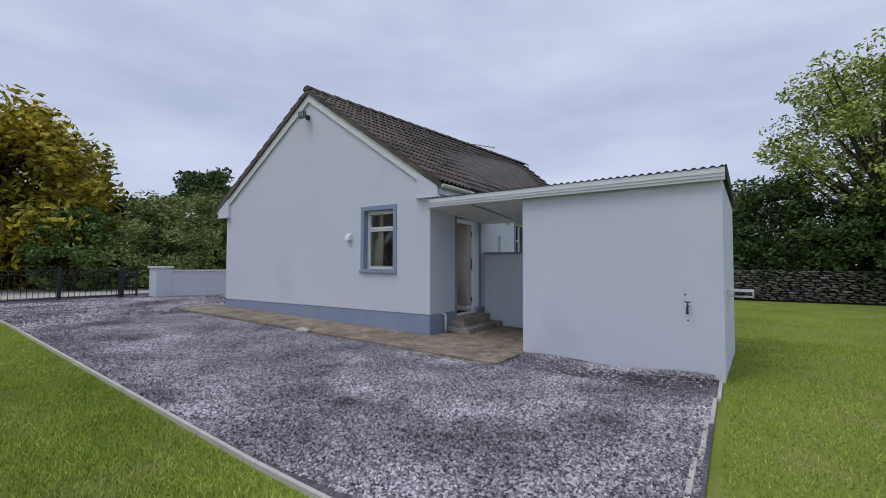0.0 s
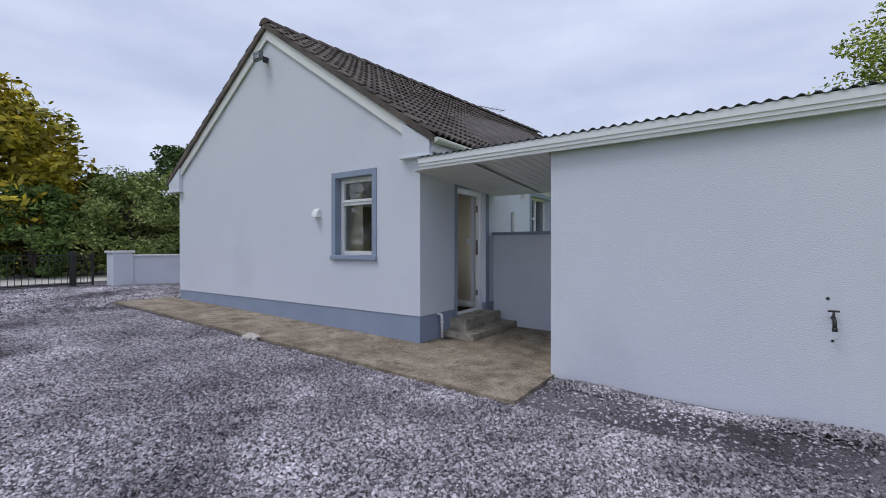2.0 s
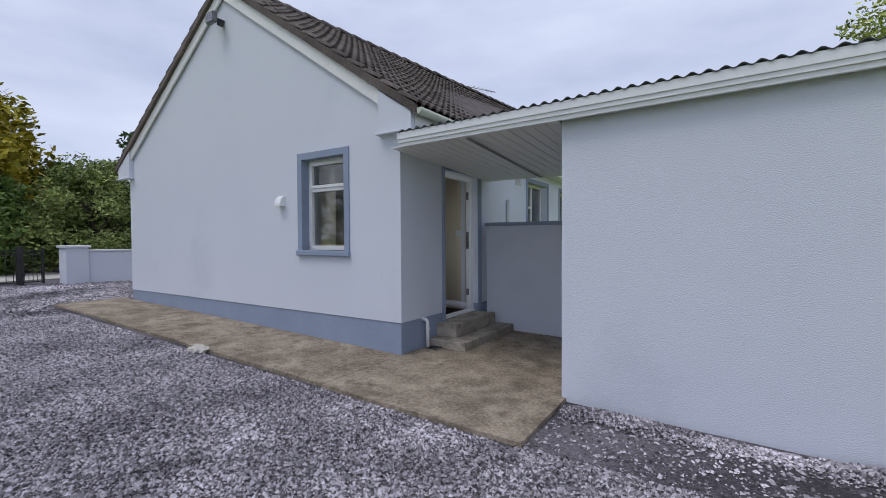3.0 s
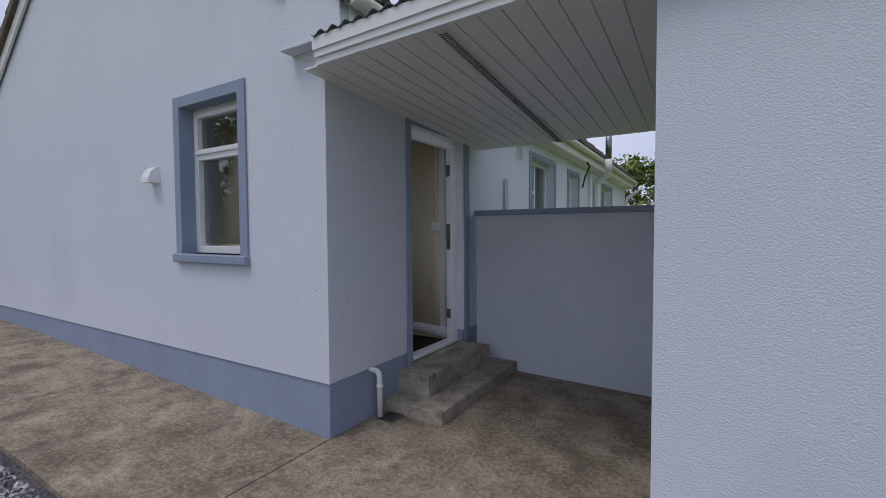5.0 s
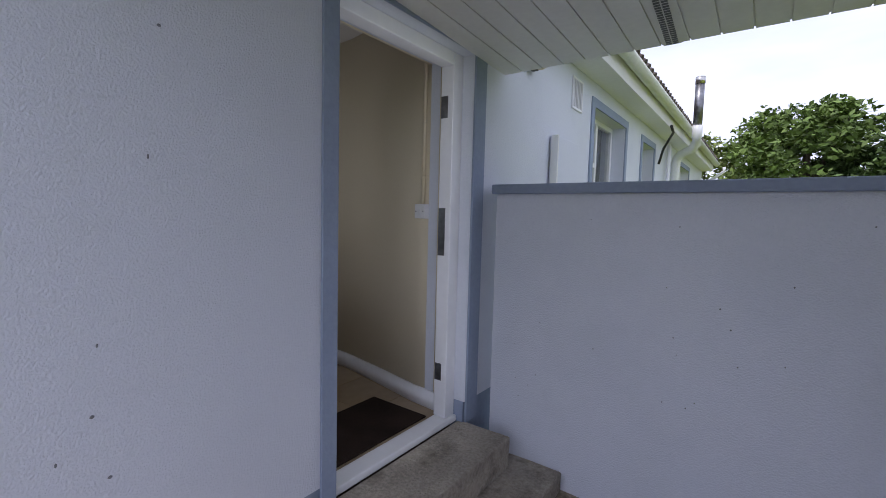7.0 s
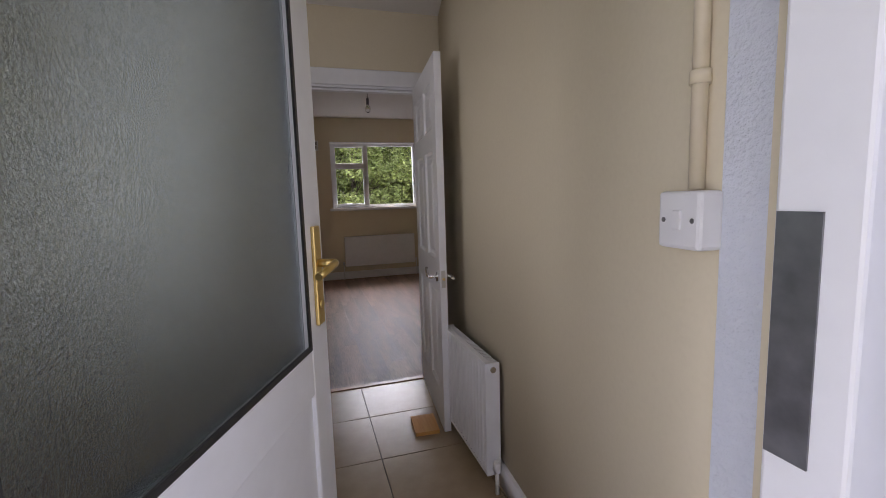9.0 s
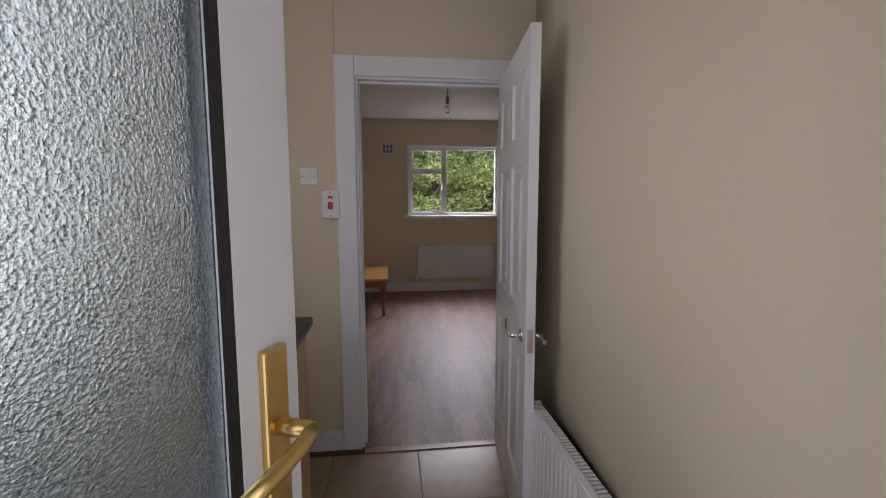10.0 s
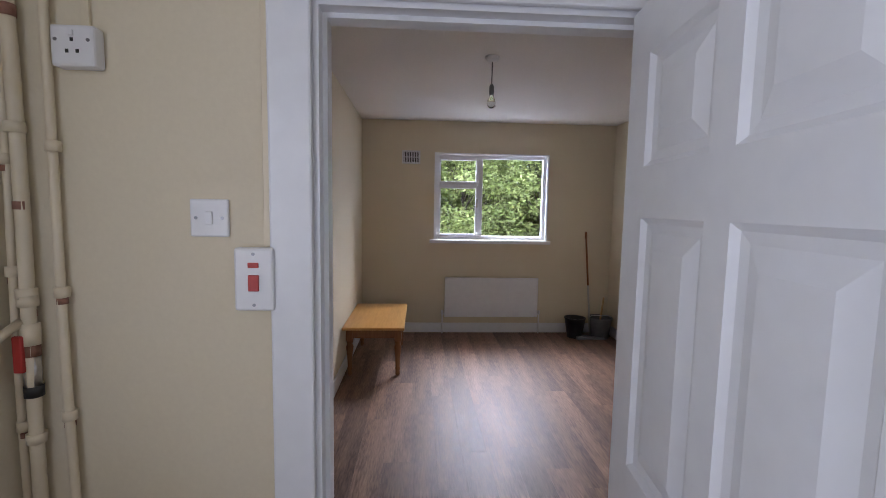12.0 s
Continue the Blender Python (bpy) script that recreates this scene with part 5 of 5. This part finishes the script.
        solid("kerb", B(xa - 0.018, xa + 0.018, y - 0.905, y, -0.1, 0.022, 0.003), KERB, "narrow pale concrete edging strip between gravel and lawn", "kerb", "structure")
        y -= 0.915
    solid("kerb", B(2.96, 4.64, -5.135, -5.10, -0.1, 0.022, 0.003), KERB, "narrow pale concrete edging strip between gravel and lawn", "kerb", "structure")


kerbs()
G0 = 0.243


def boundary():
    p = thing("gate_pillar", "white painted gate pillar with a flat capping", "pillar", (-12.85, 0.80, G0))
    part("shaft", B(-0.27, 0.27, -0.27, 0.27, -0.1, 1.06, 0.01), RENDER, p)
    part("cap", B(-0.32, 0.32, -0.32, 0.32, 1.06, 1.13, 0.015), PVC, p)
    w = thing("boundary_wall", "white painted low boundary wall with a flat coping", "wall", (-12.75, 1.06, G0), -20)
    part("wall_face", B(-0.1, 0.1, 0.0, 13.0, -0.1, 0.95), RENDER, w)
    part("coping", B(-0.15, 0.15, 0.0, 13.0, 0.95, 1.0, 0.01), PVC, w)


boundary()


def gate_leaf(x0, y0, x1, y1, n, label, scroll=False):
    d = Vector((x1 - x0, y1 - y0, 0))
    L = d.length
    t = thing("iron_gate", label, "gate", (x0, y0, G0), math.degrees(math.atan2(d.y, d.x)), group="entrance gates")
    for z in (0.08, 0.86, 0.98):
        part("rail", B(0, L, -0.012, 0.012, z, z + 0.03), IRON, t)
    for x in (0.0, L):
        part("stile", B(x - 0.022, x + 0.022, -0.022, 0.022, 0.0, 1.06), IRON, t)
    for i in range(n):
        bm = bmesh.new()
        x = L * (i + 0.5) / n
        rod(bm, (x, 0, 0.08), (x, 0, 1.0), 0.008, seg=6)
        part("bar", bm, IRON, t)
    return t


gate_leaf(-13.45, -1.95, -13.4, -0.32, 11, "black iron entrance gate leaf with upright bars")
gate_leaf(-13.1, -3.9, -13.45, -2.0, 13, "black iron entrance gate leaf with upright bars")
gate_leaf(-13.0, -6.3, -13.1, -3.95, 15, "black iron railing beside the gate")
gate_leaf(-13.35, -0.22, -13.45, 0.26, 5, "narrow black iron side gate")
solid("gate_post", B(-13.45, -13.33, -0.33, -0.21, 0.2, 1.36, 0.01), IRON, "square black iron gate post", "post")
bm = bmesh.new()
box(bm, -13.50, -13.42, -2.03, -1.94, 0.2, 1.12, 0.005)
box(bm, -13.42, -13.38, -2.5, -1.98, 0.73, 0.78)
solid("gate_latch_post", bm, IRON, "black iron post with a slide bolt where the gates meet", "post")


def cage():
    t = thing("fan_grille", "white wire bracket fixed to the side of the shed", "bracket", (4.885, 0.5, 1.12))
    bm = bmesh.new()
    box(bm, 0.0, 0.30, -0.14, 0.14, -0.02, 0.01, 0.004)
    part("tray", bm, SWITCH, t)
    for k in range(5):
        bm = bmesh.new()
        rod(bm, (0.02, -0.12 + 0.06 * k, -0.09), (0.30, -0.12 + 0.06 * k, -0.09), 0.006, seg=6)
        part("bar", bm, SWITCH, t)
    bm = bmesh.new()
    for y in (-0.13, 0.13):
        rod(bm, (0.0, y, -0.09), (0.0, y, 0.0), 0.008, seg=6)
        rod(bm, (0.29, y, -0.09), (0.29, y, 0.0), 0.008, seg=6)
    part("support", bm, SWITCH, t)


cage()


# ---- trees and hedges ----
def leaf_mesh(name, centres, radii, per, size, mat, rng, squash=0.75):
    """A crown of single leaves in clumps round the given centres."""
    centres, radii = np.asarray(centres), np.asarray(radii)
    n = len(centres) * per
    c = np.repeat(centres, per, axis=0)
    r = np.repeat(radii, per)
    d = rng.normal(size=(n, 3))
    d /= np.linalg.norm(d, axis=1)[:, None]
    p = c + d * (r * rng.uniform(0.35, 1.0, n) ** 0.6)[:, None] * np.array([1, 1, squash])
    a = rng.normal(size=(n, 3))
    a[:, 2] *= 0.6
    a /= np.linalg.norm(a, axis=1)[:, None]
    b = np.cross(a, rng.normal(size=(n, 3)))
    b /= np.linalg.norm(b, axis=1)[:, None]
    s = (size * rng.uniform(0.6, 1.4, n))[:, None]
    v = np.stack([p - a * s, p + b * s * 0.45, p + a * s, p - b * s * 0.45], axis=1).reshape(-1, 3)
    me = bpy.data.meshes.new(name)
    me.from_pydata(v.tolist(), [], np.arange(4 * n).reshape(-1, 4).tolist())
    me.materials.append(mat)
    return me


def tree(x, y, h, wide, low, leaf, label, seed, clumps=90, per=110, size=0.11, trunk=0.22, name="tree", lean=0.0):
    rng = np.random.default_rng(seed)
    g = rise(x)
    t = thing(name, label, "tree", (x, y, g))
    bm = bmesh.new()
    top = h * 0.86
    pts = [(lean * (k / 6) ** 2 * h * 0.1, 0.12 * math.sin(k * 1.3 + seed), top * k / 6) for k in range(7)]
    for k in range(6):
        rod(bm, pts[k], pts[k + 1], trunk * (1 - k / 6.6), trunk * (1 - (k + 1) / 6.6), 10, caps=k == 0)
    centres, radii = [], []
    for k in range(clumps):
        u = rng.uniform(low, 1.0)
        span = wide * (math.sin(math.pi * min(max((u - low) / (1.12 - low), 0.04), 1) ** 0.72)) ** 0.7
        a = rng.uniform(0, 2 * math.pi)
        rr = span * math.sqrt(rng.uniform(0.12, 1.0)) * rng.uniform(0.75, 1.12)
        c = Vector((rr * math.cos(a), rr * math.sin(a), h * u * rng.uniform(0.95, 1.0)))
        centres.append(c)
        radii.append(wide * rng.uniform(0.14, 0.30))
        if k % 4 == 0:
            z0 = max(min(c.z * 0.55, top * 0.8), 0.3)
            base = Vector((0, 0, z0))
            mid = (base + c) / 2 + Vector((0, 0, -0.06 * h * 0.3))
            rod(bm, base, mid, trunk * 0.30, trunk * 0.18, 6, False)
            rod(bm, mid, c, trunk * 0.18, trunk * 0.05, 6, False)
    part("trunk", bm, BARK, t)
    crown = new("crown", leaf_mesh("crown", [tuple(c) for c in centres], radii, per, size, leaf, rng))
    crown.parent = t
    return t


tree(-25.0, -1.8, 8.7, 5.6, 0.08, LEAF_GOLD, "large broad tree turning golden yellow behind the gate", 1, 230, 170, 0.19, 0.4)
tree(-24.0, -6.2, 8.4, 4.4, 0.06, LEAF_DARK, "dark green broad tree behind the gate", 2, 120, 130, 0.14, 0.35)
tree(-26.5, 3.6, 5.2, 3.4, 0.05, LEAF_DARK, "dark green tree in the boundary hedge", 3, 100, 120, 0.14, 0.3)
tree(-22.5, 7.4, 7.0, 3.0, 0.05, LEAF_DARK, "dense dark green conical tree behind the boundary wall", 4, 110, 120, 0.13, 0.28)
tree(-22.0, 12.5, 6.8, 3.6, 0.05, LEAF_GREEN, "green tree in the boundary hedge", 5, 100, 110, 0.13, 0.28)
tree(-19.0, 3.4, 4.6, 2.4, 0.04, LEAF_LIGHT, "bright green bushy shrub beyond the boundary wall", 6, 130, 150, 0.075, 0.12, "shrub")
tree(-19.5, 6.6, 5.2, 2.6, 0.04, LEAF_LIGHT, "bright green bushy shrub beyond the boundary wall", 7, 130, 150, 0.075, 0.12, "shrub")
tree(-19.5, 0.2, 3.6, 2.0, 0.04, LEAF_GREEN, "low green shrub in the boundary hedge", 8, 60, 100, 0.10, 0.12, "shrub")
tree(10.2, 17.8, 10.4, 3.9, 0.33, LEAF_ASH, "tall airy yellow-green ash tree behind the stone wall", 9, 190, 130, 0.095, 0.34)
tree(13.2, 19.0, 11.0, 4.6, 0.25, LEAF_ASH, "tall green tree behind the stone wall", 10, 110, 100, 0.14, 0.3)
tree(6.4, 18.4, 5.4, 3.0, 0.05, LEAF_DARK, "dark overgrown shrub behind the stone wall", 11, 150, 150, 0.10, 0.15, "shrub")
tree(10.0, 17.3, 4.2, 2.8, 0.05, LEAF_DARK, "dark overgrown shrub behind the stone wall", 12, 120, 150, 0.10, 0.15, "shrub")
tree(2.5, 21.5, 6.1, 2.9, 0.30, LEAF_GREEN, "round green sycamore beyond the house", 13, 110, 120, 0.13, 0.3)
tree(-1.0, 23.0, 5.0, 2.6, 0.10, LEAF_LIGHT, "light green shrub beyond the house", 14, 70, 100, 0.12, 0.15, "shrub")
tree(4.6, 21.0, 4.6, 2.4, 0.10, LEAF_DARK, "dark green shrub beyond the house", 15, 60, 100, 0.12, 0.15, "shrub")


def hedge(name, x0, y0, x1, y1, h, depth, leaf, label, seed, n):
    rng = np.random.default_rng(seed)
    cs, rs = [], []
    for k in range(n):
        u = rng.uniform(0, 1)
        hh = h * (0.75 + 0.35 * noise.noise((u * 9, seed, 0)))
        cs.append((x0 + (x1 - x0) * u + rng.uniform(-depth, depth), y0 + (y1 - y0) * u + rng.uniform(-depth, depth), G0 * (x0 < 0) + hh * rng.uniform(0.05, 1)))
        rs.append(rng.uniform(0.5, 0.95))
    ob = new(name, leaf_mesh(name, cs, rs, 95, 0.12, leaf, rng))
    tagged(ob, label, "hedge", kind="stuff")


hedge("hedge", -27.5, -14, -26.0, 22, 5.2, 1.2, LEAF_DARK, "tall dark mixed hedge beyond the lane", 21, 420)
hedge("hedge", -20.5, 1.0, -18.0, 16, 3.4, 0.8, LEAF_LIGHT, "bright green roadside hedge seen through the window", 22, 220)
hedge("hedge", 2.0, 17.6, 16.0, 18.6, 3.4, 0.8, LEAF_DARK, "dark bramble hedge behind the stone wall", 23, 330)
hedge("hedge", -34.0, -14.0, -14.0, -36.0, 7.0, 1.6, LEAF_DARK, "tall dark hedge round the far side of the lawn", 24, 260)
tree(-27.0, -17.0, 9.5, 4.6, 0.08, LEAF_DARK, "dark green broad tree at the far side of the lawn", 16, 110, 110, 0.16, 0.35)
tree(-20.0, -24.0, 8.5, 4.2, 0.08, LEAF_DARK, "dark green broad tree at the far side of the lawn", 17, 100, 110, 0.16, 0.35)


# ---- stone wall ----
def stone_wall():
    rng = random.Random(31)
    w = tagged(new("wall_stone", mesh_of("wall_stone", B(1.5, 16.0, 16.1, 16.5, -0.1, 1.05), MORTAR)), "old dry stone boundary wall in dark rough stone", "wall", kind="structure")
    shapes = []
    for k in range(6):
        bm = bmesh.new()
        bmesh.ops.create_icosphere(bm, subdivisions=1, radius=0.5)
        for v in bm.verts:
            v.co *= 1 + 0.35 * noise.noise(v.co * 3 + Vector((k * 5, 0, 0)))
            v.co = Vector((max(min(v.co.x, 0.42), -0.42), max(min(v.co.y, 0.4), -0.4), max(min(v.co.z, 0.38), -0.38)))
        shapes.append(mesh_of("stone", bm, STONE))
    z, count = 0.05, 0
    while z < 1.25:
        x = 4.7 + rng.uniform(0, 0.2)
        hh = rng.uniform(0.065, 0.125)
        while x < 10.2:
            ww = rng.uniform(0.16, 0.46)
            ob = new("stone", shapes[rng.randrange(6)])
            ob.parent = w
            ob.matrix_world = pose(x + ww / 2, 16.06 + rng.uniform(-0.07, 0.05), z + hh / 2, rng.uniform(-8, 8), rng.uniform(-10, 10), rng.uniform(-8, 8)) @ Matrix.Diagonal((ww * 1.12, 0.36, hh * 1.25, 1))
            x += ww
            count += 1
        z += hh
    return w


stone_wall()


# ---- gravel chips and grass blades ----
def scatter_chips():
    rng = np.random.default_rng(41)
    n = 270000
    x = rng.uniform(-6.5, 4.75, n)
    near = rng.uniform(0, 1, n)
    y = np.where(near < 0.85, rng.uniform(-5.0, -1.25, n), rng.uniform(-5.0, -0.4, n))
    x = np.concatenate([x, rng.uniform(-13.5, -6.5, 50000)])
    y = np.concatenate([y, rng.uniform(-5.0, 4.0, 50000)])
    ok = (y > -5.08 + (3.0 - x) * 0.062) & ~((x < 2.08) & (x > -7.65) & (y > -1.28))
    x, y = x[ok], y[ok]
    # a low heap along the shed wall
    m = 6000
    x = np.concatenate([x, rng.uniform(2.12, 4.72, m)])
    y = np.concatenate([y, -0.40 - np.abs(rng.normal(0, 0.10, m))])
    n = len(x)
    g = 0.027 * np.clip(2.0 - x, 0, 9) + 0.010
    heap = np.where((x > 2.1), 0.05 * np.exp(-((-0.39 - y) / 0.16) ** 2) * (0.7 + 0.5 * np.sin(x * 3.1)), 0)
    s = 0.005 + 0.015 * rng.uniform(0, 1, n) ** 1.8
    s = np.where(x < -6.5, s * 1.7, s)
    base = np.array([[1, 0, 0], [-1, 0, 0], [0, 1, 0], [0, -1, 0], [0, 0, 0.8]], float)
    tri = np.array([[0, 2, 4], [2, 1, 4], [1, 3, 4], [3, 0, 4]])
    ang = rng.uniform(0, 2 * np.pi, n)
    jit = base[None] * rng.uniform(0.6, 1.35, (n, 5, 1)) + rng.normal(0, 0.2, (n, 5, 3))
    c, d = np.cos(ang)[:, None], np.sin(ang)[:, None]
    rx = jit[:, :, 0] * c - jit[:, :, 1] * d
    ry = jit[:, :, 0] * d + jit[:, :, 1] * c
    v = np.stack([rx * s[:, None] + x[:, None], ry * s[:, None] + y[:, None], jit[:, :, 2] * s[:, None] + (g + heap)[:, None] + 0.003], axis=2).reshape(-1, 3)
    f = (tri[None] + 5 * np.arange(n)[:, None, None]).reshape(-1, 3)
    me = bpy.data.meshes.new("gravel_chips")
    me.from_pydata(v.tolist(), [], f.tolist())
    me.materials.append(CHIP)
    tagged(new("gravel_chips", me), "loose purple-grey limestone gravel chips", "gravel", kind="stuff")


scatter_chips()


def scatter_grass():
    rng = np.random.default_rng(42)
    sets = []
    for n, x0, x1, y0, y1 in ((170000, -3, 5.5, -7.6, -4.6), (70000, 4.85, 9.5, -5, 4), (50000, -9, -1, -6.5, -4.2), (40000, 4.9, 12, 3, 12)):
        x, y = rng.uniform(x0, x1, n), rng.uniform(y0, y1, n)
        ok = ((y < -5.16 + (3.0 - np.minimum(x, 3.0)) * 0.062) & (x < 4.8)) | (x > 4.86)
        sets.append(np.stack([x[ok], y[ok]], axis=1))
    p = np.concatenate(sets)
    n = len(p)
    g = 0.027 * np.clip(2.0 - p[:, 0], 0, 9) - 0.022
    a, h = rng.uniform(0, 2 * np.pi, n), rng.uniform(0.018, 0.042, n)
    w = rng.uniform(0.003, 0.006, n)
    lean = rng.normal(0, 0.018, (n, 2))
    dx, dy = np.cos(a) * w, np.sin(a) * w
    v = np.stack([np.stack([p[:, 0] - dx, p[:, 1] - dy, g], 1), np.stack([p[:, 0] + dx, p[:, 1] + dy, g], 1),
                  np.stack([p[:, 0] + lean[:, 0], p[:, 1] + lean[:, 1], g + h], 1)], axis=1).reshape(-1, 3)
    me = bpy.data.meshes.new("grass")
    me.from_pydata(v.tolist(), [], np.arange(3 * n).reshape(-1, 3).tolist())
    me.materials.append(BLADE)
    tagged(new("grass", me), "short mown green grass blades", "grass", kind="stuff")


scatter_grass()


# ---- floor pieces ----
def lay(parent, name, mesh, at):
    ob = new(name, mesh)
    ob.parent = parent
    ob.location = at


def kitchen_tiles():
    floor = bpy.data.objects["floor_kitchen"]
    px, py = 0.44, 0.45
    shapes = {}
    for i in range(-1, 7):
        for j in range(-1, 5):
            x0, y0 = -2.71 + px * i, 1.655 - py * j
            a, b, c, d = max(x0, -2.692), min(x0 + px, -0.105), max(y0, 0.60), min(y0 + py, 2.31)
            if b - a < 0.02 or d - c < 0.02:
                continue
            key = (round(b - a, 3), round(d - c, 3))
            if key not in shapes:
                shapes[key] = mesh_of("tile", B(0.002, key[0] - 0.002, 0.002, key[1] - 0.002, -0.006, 0.0, 0.0012), TILE)
            lay(floor, "tile", shapes[key], (a, c, FL))


kitchen_tiles()


def laminate():
    floor = bpy.data.objects["floor_living"]
    rng = random.Random(51)
    w = 0.16
    length = 1.2
    whole = mesh_of("plank", B(0.0002, length - 0.0002, 0.0002, w - 0.0002, -0.008, 0.0), LAMINATE)
    cache = {}
    y, k = 0.93, 0
    while y < 3.97:
        x = -6.98 - rng.uniform(0, 1.0)
        while x < -2.74:
            a, b = max(x, -6.98), min(x + length, -2.735)
            if b - a > 0.03:
                if abs(b - a - length) < 1e-6:
                    lay(floor, "plank", whole, (a, y, FL))
                else:
                    ob = mesh_of("plank", B(0.0002, b - a - 0.0002, 0.0002, w - 0.0002, -0.008, 0.0), LAMINATE)
                    lay(floor, "plank", ob, (a, y, FL))
            x += length
        y += w


laminate()


# ---- roof ----
def ridge_shift(x, y):
    """The far end of the ridge leans in over a hipped end and sits a little higher."""
    w = max(1 - abs(x - APEX) / (0.3 - APEX), 0.0) * max(y, 0.0) / LEN
    return Vector((0.75 * w, -1.3 * w, 0.28 * w))


def roof():
    bm = bmesh.new()
    for s in (1, -1):
        e = APEX + s * (0.27 - APEX)
        prof = [(APEX, 5.70), (e, 5.70 - PITCH * abs(e - APEX)), (e, 5.65 - PITCH * abs(e - APEX)), (APEX, 5.65)]
        a = [bm.verts.new((x, y, z)) for y in (-0.045, LEN + 0.1) for x, z in prof]
        for f in ((0, 1, 2, 3), (7, 6, 5, 4), (0, 4, 5, 1), (1, 5, 6, 2), (2, 6, 7, 3)):
            bm.faces.new([a[i] for i in f])
    hip = [bm.verts.new(q) for q in ((APEX, LEN + 0.1, 5.68), (0.27, LEN + 0.1, 5.68 - PITCH * (0.27 - APEX)), (2 * APEX - 0.27, LEN + 0.1, 5.68 - PITCH * (0.27 - APEX)))]
    bm.faces.new(hip)
    for v in bm.verts:
        v.co += ridge_shift(v.co.x, v.co.y)
    deck = structure("roof", bm, ROOFTILE, "dark brown concrete tiled pitched roof", "roof")
    ang = math.atan(PITCH)
    tw, gauge, long = 0.30, 0.335, 0.385
    # double-roll profile across the tile: (offset along the ridge, height)
    prof = [(0, 0.004), (0.02, 0.034), (0.055, 0.046), (0.09, 0.034), (0.11, 0.004), (0.15, 0.0), (0.17, 0.034), (0.205, 0.046), (0.24, 0.034), (0.26, 0.004), (0.30, 0.0)]

    def tile_verts():
        v, f = [], []
        for d, lift in ((0.0, 0.038), (long, 0.004)):
            for u, h in prof:
                v.append((d, u, h + lift))
        n = len(prof)
        for u, h in prof:
            v.append((0.0, u, h + 0.038 - 0.03))
        for i in range(n - 1):
            f.append((i, i + 1, n + i + 1, n + i))
            f.append((i + 1, i, 2 * n + i, 2 * n + i + 1))
        return v, f

    tv, tf = tile_verts()
    me = bpy.data.meshes.new("roof_tile")
    me.from_pydata(tv, [], tf)
    me.materials.append(ROOFTILE)
    rows = int(math.hypot(0.27 - APEX, PITCH * (0.27 - APEX)) / gauge) - 1
    cols = int((LEN + 0.1) / tw)
    rng = random.Random(61)
    rest_v, rest_f = [], []
    count = 0
    for s in (1, -1):
        e = Vector((APEX + s * (0.30 - APEX), 0, 5.71 - PITCH * (0.30 - APEX)))
        up = Vector((-s * math.cos(ang), 0, math.sin(ang)))
        along = Vector((0, 1, 0))
        nor = Vector((s * math.sin(ang), 0, math.cos(ang)))
        for j in range(cols):
            for i in range(rows + 1):
                o = e + up * (gauge * i) + along * (-0.10 + tw * j) + nor * (rng.uniform(-0.003, 0.003))
                o += ridge_shift(o.x, o.y)
                m = Matrix(((up.x, along.x, nor.x, o.x), (up.y, along.y, nor.y, o.y), (up.z, along.z, nor.z, o.z), (0, 0, 0, 1)))
                if s > 0 and count < 300:
                    ob = new("roof_tile", me)
                    ob.parent = deck
                    ob.matrix_world = m
                    count += 1
                else:
                    b = len(rest_v)
                    rest_v += [tuple(m @ Vector(q)) for q in tv]
                    rest_f += [tuple(b + k for k in q) for q in tf]
    rest = bpy.data.meshes.new("far_roof_tiles")
    rest.from_pydata(rest_v, [], rest_f)
    rest.materials.append(ROOFTILE)
    ob = new("far_roof_tiles", rest)
    ob.parent = deck
    tagged(ob, "far rows of dark brown roof tiles", kind="stuff")
    y = -0.11
    bm = bmesh.new()
    n = 8
    ring = [[bm.verts.new((0.14 * math.cos(a), yy, 0.11 * math.sin(a))) for a in (math.pi * k / n for k in range(n + 1))] for yy in (0.0, 0.44)]
    for k in range(n):
        bm.faces.new((ring[0][k], ring[0][k + 1], ring[1][k + 1], ring[1][k]))
    bm.faces.new(ring[0])
    ridge = mesh_of("ridge_tile", bm, ROOFTILE)
    while y < LEN:
        d = ridge_shift(APEX, y)
        lay(deck, "ridge_tile", ridge, (APEX + d.x, y + d.y, 5.70 + d.z + rng.uniform(-0.004, 0.004)))
        y += 0.45
    # dark undercloak edge of the verge
    for s in (1, -1):
        e = APEX + s * (0.30 - APEX)
        bm = bmesh.new()
        prof2 = [(APEX, 5.73), (e, 5.73 - PITCH * abs(e - APEX)), (e, 5.62 - PITCH * abs(e - APEX)), (APEX, 5.62)]
        a = [bm.verts.new((x, yy, z)) for yy in (-0.10, -0.052) for x, z in prof2]
        for f in ((0, 1, 2, 3), (7, 6, 5, 4), (0, 4, 5, 1), (2, 6, 7, 3), (1, 5, 6, 2)):
            bm.faces.new([a[i] for i in f])
        part("verge_edge", bm, ROOFTILE, deck)


roof()
